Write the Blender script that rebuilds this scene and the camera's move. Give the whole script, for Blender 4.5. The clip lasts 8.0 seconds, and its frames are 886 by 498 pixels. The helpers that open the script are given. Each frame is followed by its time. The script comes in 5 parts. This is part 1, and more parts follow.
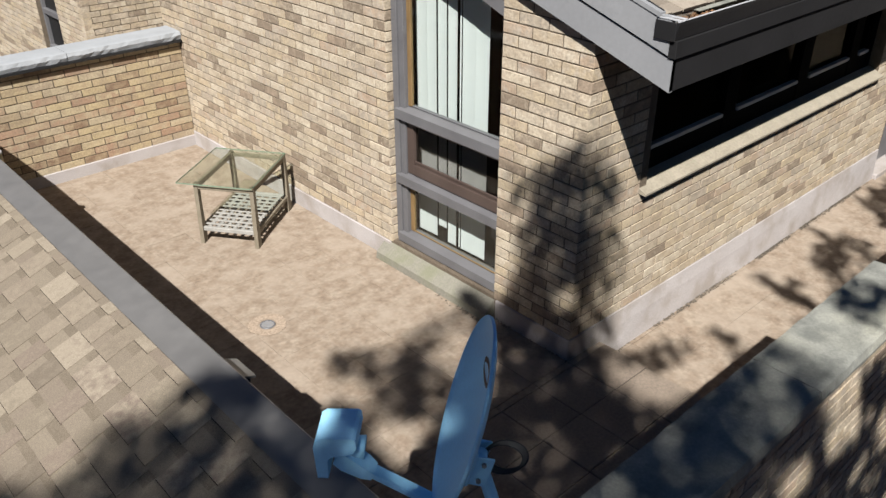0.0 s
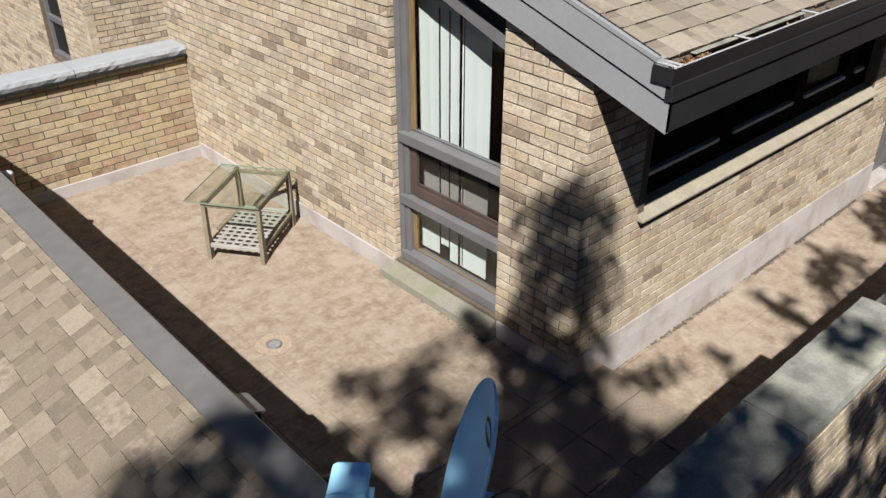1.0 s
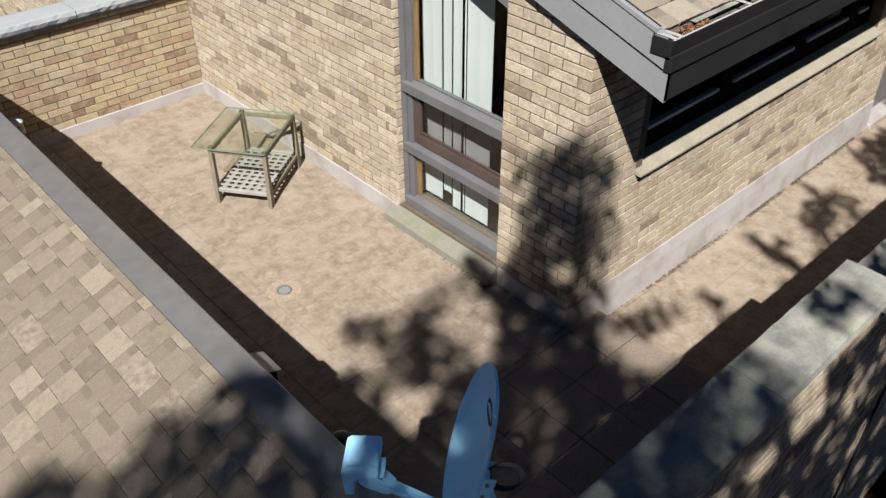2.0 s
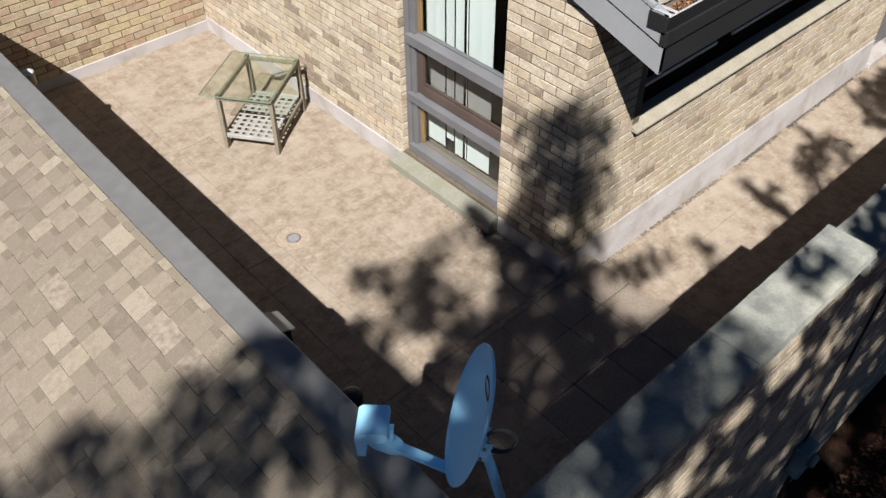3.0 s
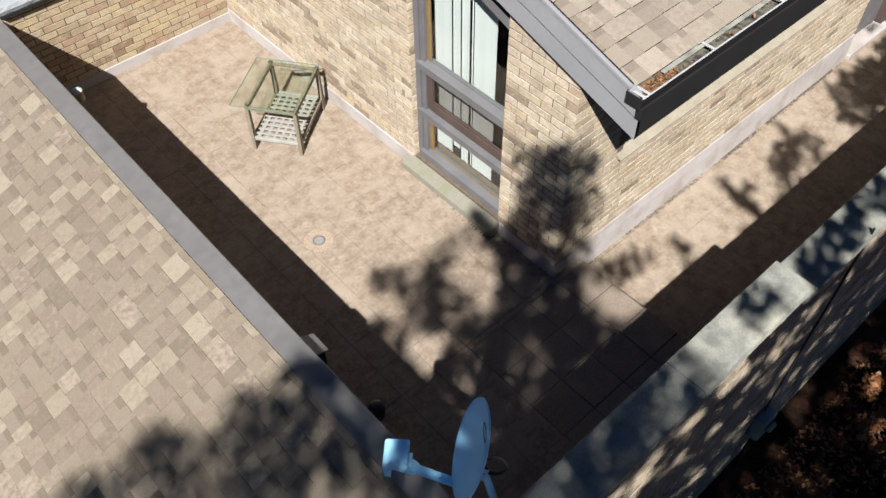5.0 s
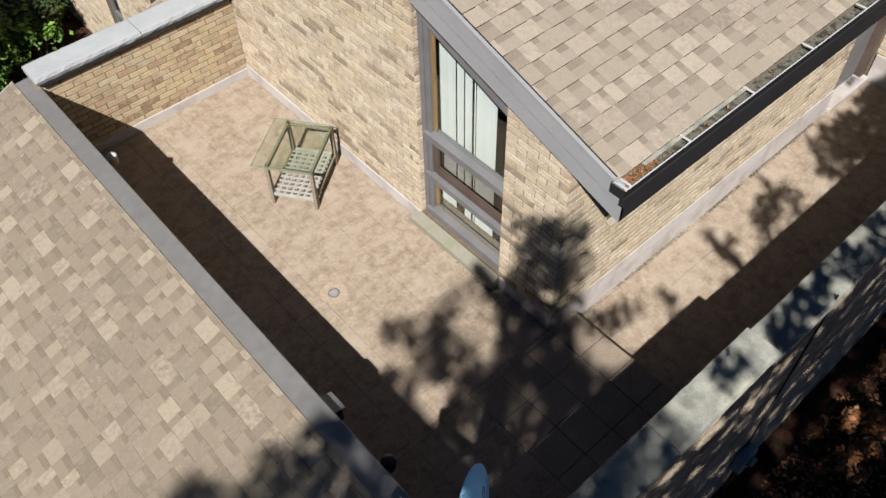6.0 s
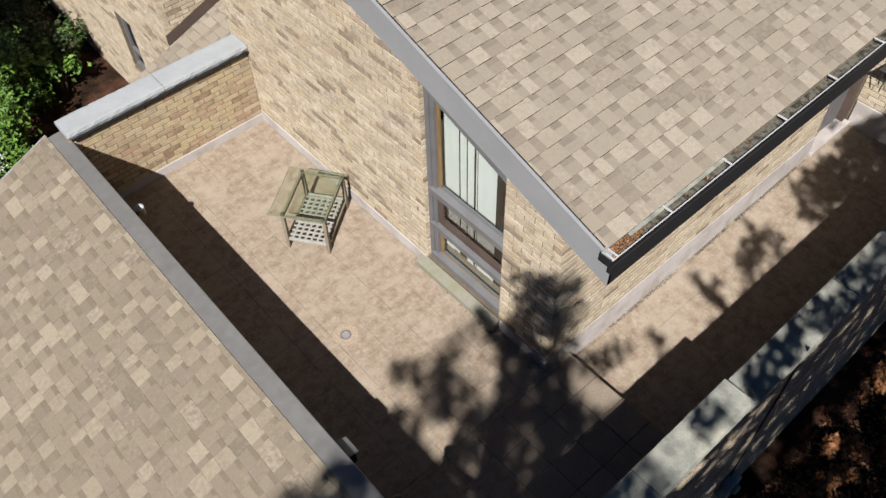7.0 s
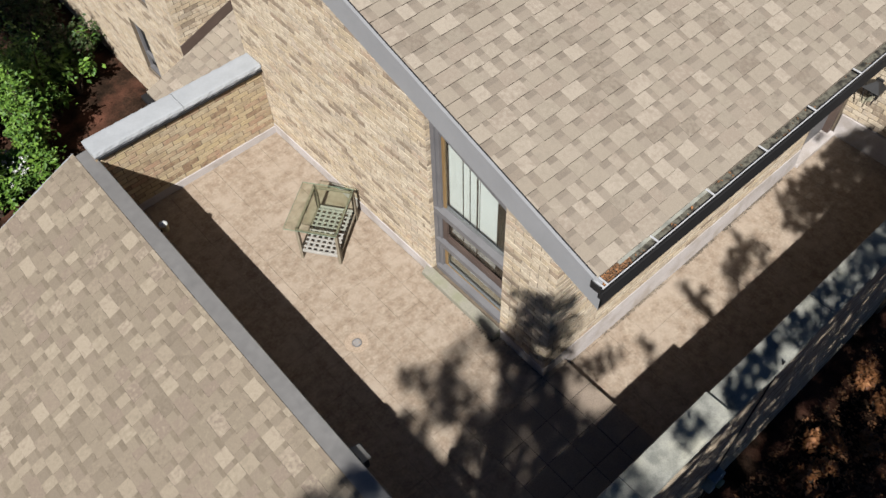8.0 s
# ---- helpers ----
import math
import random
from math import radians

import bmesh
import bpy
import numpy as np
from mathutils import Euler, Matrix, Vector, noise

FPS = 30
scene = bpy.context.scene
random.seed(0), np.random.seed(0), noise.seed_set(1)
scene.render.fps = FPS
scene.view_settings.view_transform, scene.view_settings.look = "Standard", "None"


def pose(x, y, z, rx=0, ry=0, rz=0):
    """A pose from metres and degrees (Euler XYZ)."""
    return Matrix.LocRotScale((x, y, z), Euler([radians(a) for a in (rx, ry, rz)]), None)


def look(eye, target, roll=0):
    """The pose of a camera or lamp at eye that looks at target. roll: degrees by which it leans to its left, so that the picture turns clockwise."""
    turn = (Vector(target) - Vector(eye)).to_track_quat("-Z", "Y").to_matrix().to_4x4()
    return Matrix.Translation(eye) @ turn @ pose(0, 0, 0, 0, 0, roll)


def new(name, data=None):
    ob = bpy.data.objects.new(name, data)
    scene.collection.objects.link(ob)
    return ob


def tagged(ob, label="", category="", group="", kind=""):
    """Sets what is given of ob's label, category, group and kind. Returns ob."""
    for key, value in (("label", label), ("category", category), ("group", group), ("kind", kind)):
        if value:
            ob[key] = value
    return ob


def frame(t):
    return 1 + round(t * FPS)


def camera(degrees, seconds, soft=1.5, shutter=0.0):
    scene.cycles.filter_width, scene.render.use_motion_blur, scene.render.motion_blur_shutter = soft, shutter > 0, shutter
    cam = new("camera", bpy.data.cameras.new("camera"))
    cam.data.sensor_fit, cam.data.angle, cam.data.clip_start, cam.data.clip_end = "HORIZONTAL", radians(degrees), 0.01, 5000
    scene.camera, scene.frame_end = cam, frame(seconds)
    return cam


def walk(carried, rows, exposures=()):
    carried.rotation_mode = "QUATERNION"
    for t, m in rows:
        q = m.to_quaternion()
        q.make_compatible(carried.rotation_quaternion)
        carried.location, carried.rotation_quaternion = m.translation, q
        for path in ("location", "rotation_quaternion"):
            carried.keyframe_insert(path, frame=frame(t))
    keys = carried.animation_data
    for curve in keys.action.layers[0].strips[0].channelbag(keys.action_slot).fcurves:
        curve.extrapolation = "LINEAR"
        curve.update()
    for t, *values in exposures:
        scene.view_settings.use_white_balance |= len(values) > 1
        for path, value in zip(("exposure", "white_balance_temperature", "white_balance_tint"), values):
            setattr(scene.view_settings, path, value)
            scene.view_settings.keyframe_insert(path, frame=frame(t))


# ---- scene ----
cam = camera(57.0, 8.0)
PATH = [
    (0, (-3.286, -2.461, 3.084), (-2.112, -1.178, 2.094), -0.1),
    (0.5, (-3.28, -2.458, 3.219), (-2.108, -1.176, 2.227), -0.1),
    (1, (-3.287, -2.446, 3.361), (-2.127, -1.176, 2.34), -0.1),
    (1.5, (-3.289, -2.436, 3.522), (-2.168, -1.206, 2.412), -0.2),
    (3, (-3.283, -2.427, 4.064), (-2.314, -1.35, 2.685), -0.4),
    (3.5, (-3.278, -2.431, 4.298), (-2.369, -1.412, 2.837), -0.6),
    (4, (-3.278, -2.426, 4.563), (-2.431, -1.468, 3.026), -0.8),
    (4.5, (-3.272, -2.418, 4.851), (-2.433, -1.461, 3.308), -1.0),
    (6, (-3.251, -2.421, 5.963), (-2.429, -1.458, 4.415), -1.6),
    (6.5, (-3.232, -2.412, 6.334), (-2.417, -1.449, 4.782), -1.8),
    (7, (-3.234, -2.405, 6.701), (-2.424, -1.444, 5.146), -1.9),
    (7.5, (-3.237, -2.4, 7.055), (-2.442, -1.452, 5.484), -1.9),
    (8, (-3.229, -2.394, 7.403), (-2.462, -1.47, 5.803), -2.3),
]
walk(cam, [(t, look(eye, target, roll)) for t, eye, target, roll in PATH], ((0, 1.20, 6380, 10), (1.0, 1.15, 6420, 10), (1.5, 1.145, 6420, 10), (3.0, 1.31, 6260, 10), (4.0, 1.46, 6240, 10), (4.5, 1.45, 6260, 10), (6.0, 1.19, 6460, 10), (8.0, 1.09, 6360, 10)))

# ---------------------------------------------------------------- world, sun, exposure
SUN_TRAVEL = Vector((0.735, 0.600, -1.000)).normalized()
world = bpy.data.worlds.new("sky")
scene.world = world
world.use_nodes = True
wn = world.node_tree.nodes
wl = world.node_tree.links
sky = wn.new("ShaderNodeTexSky")
sky.sky_type, sky.sun_disc = "NISHITA", False
sky.sun_elevation = math.asin(-SUN_TRAVEL.z)
sky.sun_rotation = math.atan2(-SUN_TRAVEL.x, -SUN_TRAVEL.y)
sky.air_density, sky.dust_density, sky.ozone_density = 1.0, 0.0, 6.0
deep = wn.new("ShaderNodeMix")
deep.data_type, deep.blend_type = "RGBA", "MULTIPLY"
deep.inputs[0].default_value = 1.0
deep.inputs[7].default_value = (0.80, 0.95, 1.18, 1)
wl.new(sky.outputs[0], deep.inputs[6])
wl.new(deep.outputs[2], wn["Background"].inputs[0])
wn["Background"].inputs[1].default_value = 0.0132

sun_lamp = bpy.data.lights.new("sun", "SUN")
sun_lamp.energy, sun_lamp.angle, sun_lamp.color = 5.0, radians(0.55), (1.0, 0.972, 0.925)
sun = new("sun", sun_lamp)
sun.matrix_world = look((0, 0, 0), SUN_TRAVEL) @ Matrix.Identity(4)
sun.location = (-20, -16, 24)


# ---------------------------------------------------------------- geometry helpers
class Geo:
    """Vertices and faces gathered into one mesh."""

    def __init__(self):
        self.v, self.f = [], []

    def add(self, verts, faces, m=None):
        k = len(self.v)
        self.v += [tuple(m @ Vector(p)) if m else tuple(p) for p in verts]
        self.f += [tuple(i + k for i in f) for f in faces]
        return self

    def box(self, lo, hi, c=0.0, m=None):
        """A box from corner lo to corner hi, edges chamfered by c."""
        (x0, y0, z0), (x1, y1, z1) = lo, hi
        if c <= 0:
            v = [(x, y, z) for x in (x0, x1) for y in (y0, y1) for z in (z0, z1)]
            f = [(0, 1, 3, 2), (4, 6, 7, 5), (0, 4, 5, 1), (2, 3, 7, 6), (0, 2, 6, 4), (1, 5, 7, 3)]
            return self.add(v, f, m)
        c = min(c, (x1 - x0) * 0.45, (y1 - y0) * 0.45, (z1 - z0) * 0.45)
        v, idx = [], {}
        for i, (x, sx) in enumerate(((x0, 1), (x1, -1))):
            for j, (y, sy) in enumerate(((y0, 1), (y1, -1))):
                for k, (z, sz) in enumerate(((z0, 1), (z1, -1))):
                    for a in range(3):
                        p = [x + sx * c, y + sy * c, z + sz * c]
                        p[a] = (x, y, z)[a]
                        idx[i, j, k, a] = len(v)
                        v.append(p)
        f = []
        for s in (0, 1):
            q = [(s, 0, 0), (s, 1, 0), (s, 1, 1), (s, 0, 1)]
            f.append([idx[(*p, 0)] for p in (q if s else q[::-1])])
            q = [(0, s, 0), (1, s, 0), (1, s, 1), (0, s, 1)]
            f.append([idx[(*p, 1)] for p in (q[::-1] if s else q)])
            q = [(0, 0, s), (1, 0, s), (1, 1, s), (0, 1, s)]
            f.append([idx[(*p, 2)] for p in (q if s else q[::-1])])
        for a in range(3):
            b, d = (a + 1) % 3, (a + 2) % 3
            for s in (0, 1):
                for t in (0, 1):
                    def at(u, ax):
                        p = [0, 0, 0]
                        p[a], p[b], p[d] = u, s, t
                        return idx[(*p, ax)]
                    q = [at(0, b), at(1, b), at(1, d), at(0, d)]
                    f.append(q if s != t else q[::-1])
        for i in (0, 1):
            for j in (0, 1):
                for k in (0, 1):
                    q = [idx[i, j, k, 0], idx[i, j, k, 1], idx[i, j, k, 2]]
                    f.append(q if (i + j + k) % 2 else q[::-1])
        return self.add(v, f, m)

    def tube(self, pts, radii, seg=10, caps=True):
        """A round bar along pts; radii is one number or one for each point."""
        pts = [Vector(p) for p in pts]
        rs = [radii] * len(pts) if isinstance(radii, (int, float)) else list(radii)
        v, f = [], []
        side = None
        for i, p in enumerate(pts):
            d = (pts[min(i + 1, len(pts) - 1)] - pts[max(i - 1, 0)]).normalized()
            if side is None:
                side = d.orthogonal().normalized()
            side = (side - d * side.dot(d)).normalized()
            up = d.cross(side)
            for s in range(seg):
                a = 2 * math.pi * s / seg
                v.append(p + (side * math.cos(a) + up * math.sin(a)) * rs[i])
        for i in range(len(pts) - 1):
            for s in range(seg):
                t = (s + 1) % seg
                f.append((i * seg + s, i * seg + t, (i + 1) * seg + t, (i + 1) * seg + s))
        if caps:
            f.append(tuple(range(seg))[::-1])
            f.append(tuple((len(pts) - 1) * seg + s for s in range(seg)))
        return self.add(v, f)

    def prism(self, outline, a, b, axis):
        """The outline (2D) drawn out along axis 0, 1 or 2 from a to b."""
        n = len(outline)
        def at(p, h):
            q = list(p)
            q.insert(axis, h)
            return q
        v = [at(p, a) for p in outline] + [at(p, b) for p in outline]
        f = [tuple(range(n))[::-1], tuple(range(n, 2 * n))]
        f += [(i, (i + 1) % n, n + (i + 1) % n, n + i) for i in range(n)]
        return self.add(v, f)

    def mesh(self, name, material, smooth=False):
        me = bpy.data.meshes.new(name)
        me.from_pydata(self.v, [], self.f)
        bm = bmesh.new()
        bm.from_mesh(me)
        bmesh.ops.recalc_face_normals(bm, faces=bm.faces)
        bm.to_mesh(me)
        bm.free()
        if smooth:
            me.shade_smooth()
        if material:
            me.materials.append(material)
        return me


def part(name, geo, material, parent, label="", smooth=False, kind=""):
    ob = new(name, geo.mesh(name, material, smooth) if isinstance(geo, Geo) else geo)
    ob.parent = parent
    if parent is not None:
        ob.matrix_parent_inverse = parent.matrix_basis.inverted()
    return tagged(ob, label, kind=kind)


def thing(name, label, category, at=(0, 0, 0), group="", kind=""):
    ob = new(name)
    ob.location = at
    ob.empty_display_size = 0.1
    return tagged(ob, label, category, group, kind)


def solid(name, geo, material, label, category, kind="", group="", smooth=False):
    return tagged(new(name, geo.mesh(name, material, smooth)), label, category, group, kind)


# ---------------------------------------------------------------- materials
ALBEDO = 0.58  # all paints and stones together, against the sun's strength


def material(name, colours, scale=8.0, detail=6.0, rough=0.8, metal=0.0, bump=0.0, bump_scale=80.0, per="", spread=0.0,
             stain=None, stain_scale=1.5, stain_amount=0.5, spec=0.4, stretch=(1, 1, 1), second=0.35):
    """Procedural surface: colours ramped by the piece's own random number (per) and by noise at two scales, with stains and relief."""
    colours = [tuple(ALBEDO * k for k in c) for c in colours]
    stain = tuple(ALBEDO * k for k in stain) if stain else None
    m = bpy.data.materials.new(name)
    m.use_nodes = True
    nt = m.node_tree
    n, l = nt.nodes, nt.links
    bsdf = n["Principled BSDF"]
    co = n.new("ShaderNodeTexCoord")
    geo = n.new("ShaderNodeNewGeometry")
    mp = n.new("ShaderNodeMapping")
    mp.inputs["Scale"].default_value = stretch
    l.new(geo.outputs["Position"], mp.inputs[0])
    big = n.new("ShaderNodeTexNoise")
    big.inputs["Scale"].default_value, big.inputs["Detail"].default_value = scale, detail
    l.new(mp.outputs[0], big.inputs[0])
    ramp = n.new("ShaderNodeValToRGB")
    els = ramp.color_ramp.elements
    while len(els) < len(colours):
        els.new(0.5)
    for i, c in enumerate(colours):
        els[i].position = i / max(1, len(colours) - 1) if per else 0.28 + 0.44 * i / max(1, len(colours) - 1)
        els[i].color = (*c, 1)
    if per:
        if per == "object":
            rnd = n.new("ShaderNodeObjectInfo").outputs["Random"]
        else:
            rnd = geo.outputs["Random Per Island"]
        add = n.new("ShaderNodeMath")
        add.operation = "MULTIPLY_ADD"
        sub = n.new("ShaderNodeMath")
        sub.operation = "SUBTRACT"
        l.new(big.outputs[0], sub.inputs[0])
        sub.inputs[1].default_value = 0.5
        l.new(sub.outputs[0], add.inputs[0])
        add.inputs[1].default_value = spread
        l.new(rnd, add.inputs[2])
        l.new(add.outputs[0], ramp.inputs[0])
        ramp.color_ramp.interpolation = "LINEAR"
    else:
        l.new(big.outputs[0], ramp.inputs[0])
    colour = ramp.outputs[0]
    fine = n.new("ShaderNodeTexNoise")
    fine.inputs["Scale"].default_value, fine.inputs["Detail"].default_value = bump_scale, 5
    l.new(mp.outputs[0], fine.inputs[0])
    if second:
        hsv = n.new("ShaderNodeHueSaturation")
        rg = n.new("ShaderNodeMapRange")
        rg.inputs[1].default_value, rg.inputs[2].default_value = 0.25, 0.75
        rg.inputs[3].default_value, rg.inputs[4].default_value = 1 - second, 1 + second
        l.new(fine.outputs[0], rg.inputs[0])
        l.new(rg.outputs[0], hsv.inputs["Value"])
        l.new(colour, hsv.inputs["Color"])
        colour = hsv.outputs[0]
    if stain:
        sn = n.new("ShaderNodeTexNoise")
        sn.inputs["Scale"].default_value, sn.inputs["Detail"].default_value = stain_scale, 7
        sn.inputs["Roughness"].default_value = 0.62
        l.new(geo.outputs["Position"], sn.inputs[0])
        sr = n.new("ShaderNodeMapRange")
        sr.inputs[1].default_value, sr.inputs[2].default_value = 0.47, 0.66
        sr.inputs[4].default_value = stain_amount
        l.new(sn.outputs[0], sr.inputs[0])
        mix = n.new("ShaderNodeMix")
        mix.data_type = "RGBA"
        l.new(sr.outputs[0], mix.inputs[0])
        l.new(colour, mix.inputs[6])
        mix.inputs[7].default_value = (*stain, 1)
        colour = mix.outputs[2]
    l.new(colour, bsdf.inputs["Base Color"])
    rr = n.new("ShaderNodeMapRange")
    rr.inputs[3].default_value, rr.inputs[4].default_value = max(0.02, rough - 0.12), min(1, rough + 0.12)
    l.new(fine.outputs[0], rr.inputs[0])
    l.new(rr.outputs[0], bsdf.inputs["Roughness"])
    bsdf.inputs["Metallic"].default_value = metal
    bsdf.inputs["Specular IOR Level"].default_value = spec
    if bump:
        b = n.new("ShaderNodeBump")
        b.inputs["Strength"].default_value, b.inputs["Distance"].default_value = 0.9, bump
        l.new(fine.outputs[0], b.inputs["Height"])
        l.new(b.outputs[0], bsdf.inputs["Normal"])
    return m


BRICKS = [(0.43, 0.33, 0.24), (0.29, 0.225, 0.165), (0.47, 0.385, 0.285), (0.63, 0.51, 0.345), (0.53, 0.44, 0.325), (0.68, 0.575, 0.43), (0.46, 0.39, 0.305), (0.62, 0.51, 0.38),
          (0.69, 0.595, 0.46), (0.56, 0.45, 0.315), (0.59, 0.49, 0.365), (0.71, 0.605, 0.455), (0.49, 0.385, 0.28), (0.64, 0.515, 0.35), (0.57, 0.485, 0.385), (0.53, 0.40, 0.285)]
RUDDY = [(0.30, 0.20, 0.13), (0.47, 0.36, 0.23), (0.58, 0.46, 0.27), (0.52, 0.41, 0.27), (0.44, 0.28, 0.19), (0.60, 0.49, 0.31), (0.53, 0.41, 0.25), (0.46, 0.36, 0.25), (0.58, 0.48, 0.32), (0.50, 0.34, 0.22)]


def brick_paint(name, colours, per):
    return material(name, colours, scale=16, per=per, spread=0.30, rough=0.88, bump=0.0032, bump_scale=64, stain=(0.33, 0.26, 0.185), stain_scale=7, stain_amount=0.42,
                    second=0.26, spec=0.2)


M_BRICK, M_BRICK_FAR = brick_paint("buff_brick", BRICKS, "object"), brick_paint("buff_brick_joined", BRICKS, "island")
M_RUDDY, M_RUDDY_FAR = brick_paint("ruddy_buff_brick", RUDDY, "object"), brick_paint("ruddy_buff_brick_joined", RUDDY, "island")
M_MORTAR = material("mortar", [(0.150, 0.118, 0.086), (0.215, 0.172, 0.128)], scale=20, rough=0.95, bump=0.002, bump_scale=160, spec=0.1)
M_PLINTH = material("concrete_plinth", [(0.50, 0.455, 0.435), (0.58, 0.535, 0.515)], scale=3, rough=0.9, bump=0.0015, bump_scale=120,
                    stain=(0.37, 0.315, 0.265), stain_scale=3.5, stain_amount=0.65, second=0.15, spec=0.15)
M_COPING = material("limestone_coping", [(0.40, 0.415, 0.43), (0.455, 0.47, 0.485)], scale=5, rough=0.9, bump=0.0025, bump_scale=45,
                    stain=(0.35, 0.36, 0.37), stain_scale=3, stain_amount=0.4, second=0.05, spec=0.15)
M_OLD_COPING = material("weathered_coping", [(0.20, 0.20, 0.18), (0.33, 0.33, 0.29), (0.385, 0.38, 0.325), (0.43, 0.42, 0.34)], scale=4, detail=9, rough=0.9, bump=0.002,
                        bump_scale=90, stain=(0.12, 0.125, 0.115), stain_scale=5.5, stain_amount=0.62, second=0.15, spec=0.2)
M_TILE = material("stained_paver", [(0.285, 0.215, 0.158), (0.33, 0.255, 0.19), (0.385, 0.308, 0.235), (0.42, 0.345, 0.265)], scale=11, detail=8,
                  rough=0.9, bump=0.004, bump_scale=34, stain=(0.455, 0.375, 0.295), stain_scale=3.2, stain_amount=0.75, second=0.22, spec=0.15)
M_PAVER = material("grey_paver", [(0.27, 0.215, 0.17), (0.34, 0.275, 0.215), (0.30, 0.24, 0.19)], scale=6, per="object", spread=0.5, rough=0.9,
                   bump=0.003, bump_scale=60, stain=(0.38, 0.305, 0.235), stain_scale=4, stain_amount=0.6, second=0.2, spec=0.15)
M_JOINT = material("floor_joint", [(0.40, 0.31, 0.23), (0.47, 0.37, 0.28)], scale=9, rough=0.95, bump=0.002, bump_scale=90, spec=0.1)
M_DIRT = material("leaf_crumbs", [(0.10, 0.085, 0.07), (0.20, 0.17, 0.135)], scale=40, per="island", spread=0.3, rough=0.95, spec=0.1)
M_DARKJOINT = material("dark_joint", [(0.10, 0.083, 0.07), (0.16, 0.13, 0.11)], scale=9, rough=0.95, spec=0.1)
WING_SHINGLES = [(0.205, 0.168, 0.128), (0.270, 0.222, 0.168), (0.245, 0.203, 0.153), (0.325, 0.272, 0.205), (0.272, 0.222, 0.170), (0.240, 0.190, 0.150), (0.370, 0.312, 0.238), (0.290, 0.242, 0.181)]
WING_GAPS = [(0.225, 0.185, 0.141), (0.250, 0.206, 0.157), (0.272, 0.226, 0.171), (0.238, 0.192, 0.149)]
SHINGLES = [(0.245, 0.200, 0.158), (0.322, 0.276, 0.220), (0.352, 0.298, 0.236), (0.325, 0.278, 0.220), (0.388, 0.332, 0.265), (0.316, 0.260, 0.208), (0.428, 0.368, 0.296), (0.350, 0.298, 0.237)]
GAP_SHINGLES = [(0.278, 0.230, 0.183), (0.305, 0.256, 0.204), (0.328, 0.276, 0.221), (0.310, 0.262, 0.210), (0.345, 0.294, 0.235)]
M_SHINGLE = material("asphalt_shingle", SHINGLES, scale=25, per="object", spread=0.40, rough=0.95, bump=0.0015, bump_scale=190, second=0.22, spec=0.1)
M_SHINGLE_FAR = material("asphalt_shingle_joined", SHINGLES, scale=25, per="island", spread=0.40, rough=0.95, bump=0.0015, bump_scale=190, second=0.22, spec=0.1)
M_WING = material("wing_shingle", WING_SHINGLES, scale=25, per="object", spread=0.40, rough=0.95, bump=0.0015, bump_scale=190, second=0.22, spec=0.1)
M_WING_FAR = material("wing_shingle_joined", WING_SHINGLES, scale=25, per="island", spread=0.40, rough=0.95, bump=0.0015, bump_scale=190, second=0.22, spec=0.1)
M_WING_GAP = material("wing_shingle_underlap", WING_GAPS, scale=25, per="island", spread=0.40, rough=0.95, bump=0.0015, bump_scale=190, second=0.22, spec=0.1)
M_SHINGLE_GAP = material("asphalt_shingle_underlap", GAP_SHINGLES, scale=25, per="island", spread=0.40, rough=0.95, bump=0.0015, bump_scale=190, second=0.22, spec=0.1)
M_WING_BASE = material("wing_underlayer", [(0.192, 0.157, 0.117), (0.228, 0.187, 0.140)], scale=6, rough=0.95, bump=0.002, bump_scale=190, second=0.30, spec=0.1)
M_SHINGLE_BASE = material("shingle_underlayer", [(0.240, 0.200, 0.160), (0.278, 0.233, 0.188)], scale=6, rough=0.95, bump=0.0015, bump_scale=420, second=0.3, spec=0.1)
M_FASCIA = material("grey_painted_fascia", [(0.300, 0.302, 0.310), (0.338, 0.340, 0.348)], scale=2.5, rough=0.55, bump=0.0006, bump_scale=40, second=0.05, spec=0.35)
M_FASCIA_DARK = material("dark_grey_fascia", [(0.019, 0.0185, 0.019), (0.026, 0.025, 0.026)], scale=2.5, rough=0.7, bump=0.0006, bump_scale=40, second=0.05, spec=0.12)
M_FLASH = material("grey_metal_cap", [(0.270, 0.260, 0.250), (0.308, 0.297, 0.286)], scale=3, rough=0.40, metal=0.35, bump=0.001, bump_scale=14, second=0.06,
                   stain=(0.19, 0.186, 0.182), stain_scale=5, stain_amount=0.3)
M_FRAME = material("grey_window_paint", [(0.15, 0.145, 0.15), (0.19, 0.185, 0.19)], scale=5, rough=0.5, bump=0.0006, bump_scale=60, second=0.06)
M_WOODFRAME = material("varnished_wood", [(0.22, 0.135, 0.055), (0.31, 0.195, 0.085)], scale=6, rough=0.5, stretch=(6, 6, 1), bump=0.0006, bump_scale=50, second=0.15)
M_BROWNFRAME = material("brown_sash_paint", [(0.085, 0.058, 0.048), (0.12, 0.085, 0.07)], scale=5, rough=0.5, second=0.1)
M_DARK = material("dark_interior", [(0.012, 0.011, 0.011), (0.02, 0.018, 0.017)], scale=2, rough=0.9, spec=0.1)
M_SOFFIT = material("dark_soffit", [(0.035, 0.032, 0.032), (0.05, 0.046, 0.045)], scale=3, rough=0.8, spec=0.2)
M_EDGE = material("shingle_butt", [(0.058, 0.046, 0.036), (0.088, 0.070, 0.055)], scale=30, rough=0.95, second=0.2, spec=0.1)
# strip window's frames: the eave's deep shade is put into this near-black
M_BLACKFRAME = material("shaded_frame_black", [(0.003, 0.003, 0.003), (0.005, 0.005, 0.005)], scale=5, rough=0.8, second=0.1, spec=0.02)
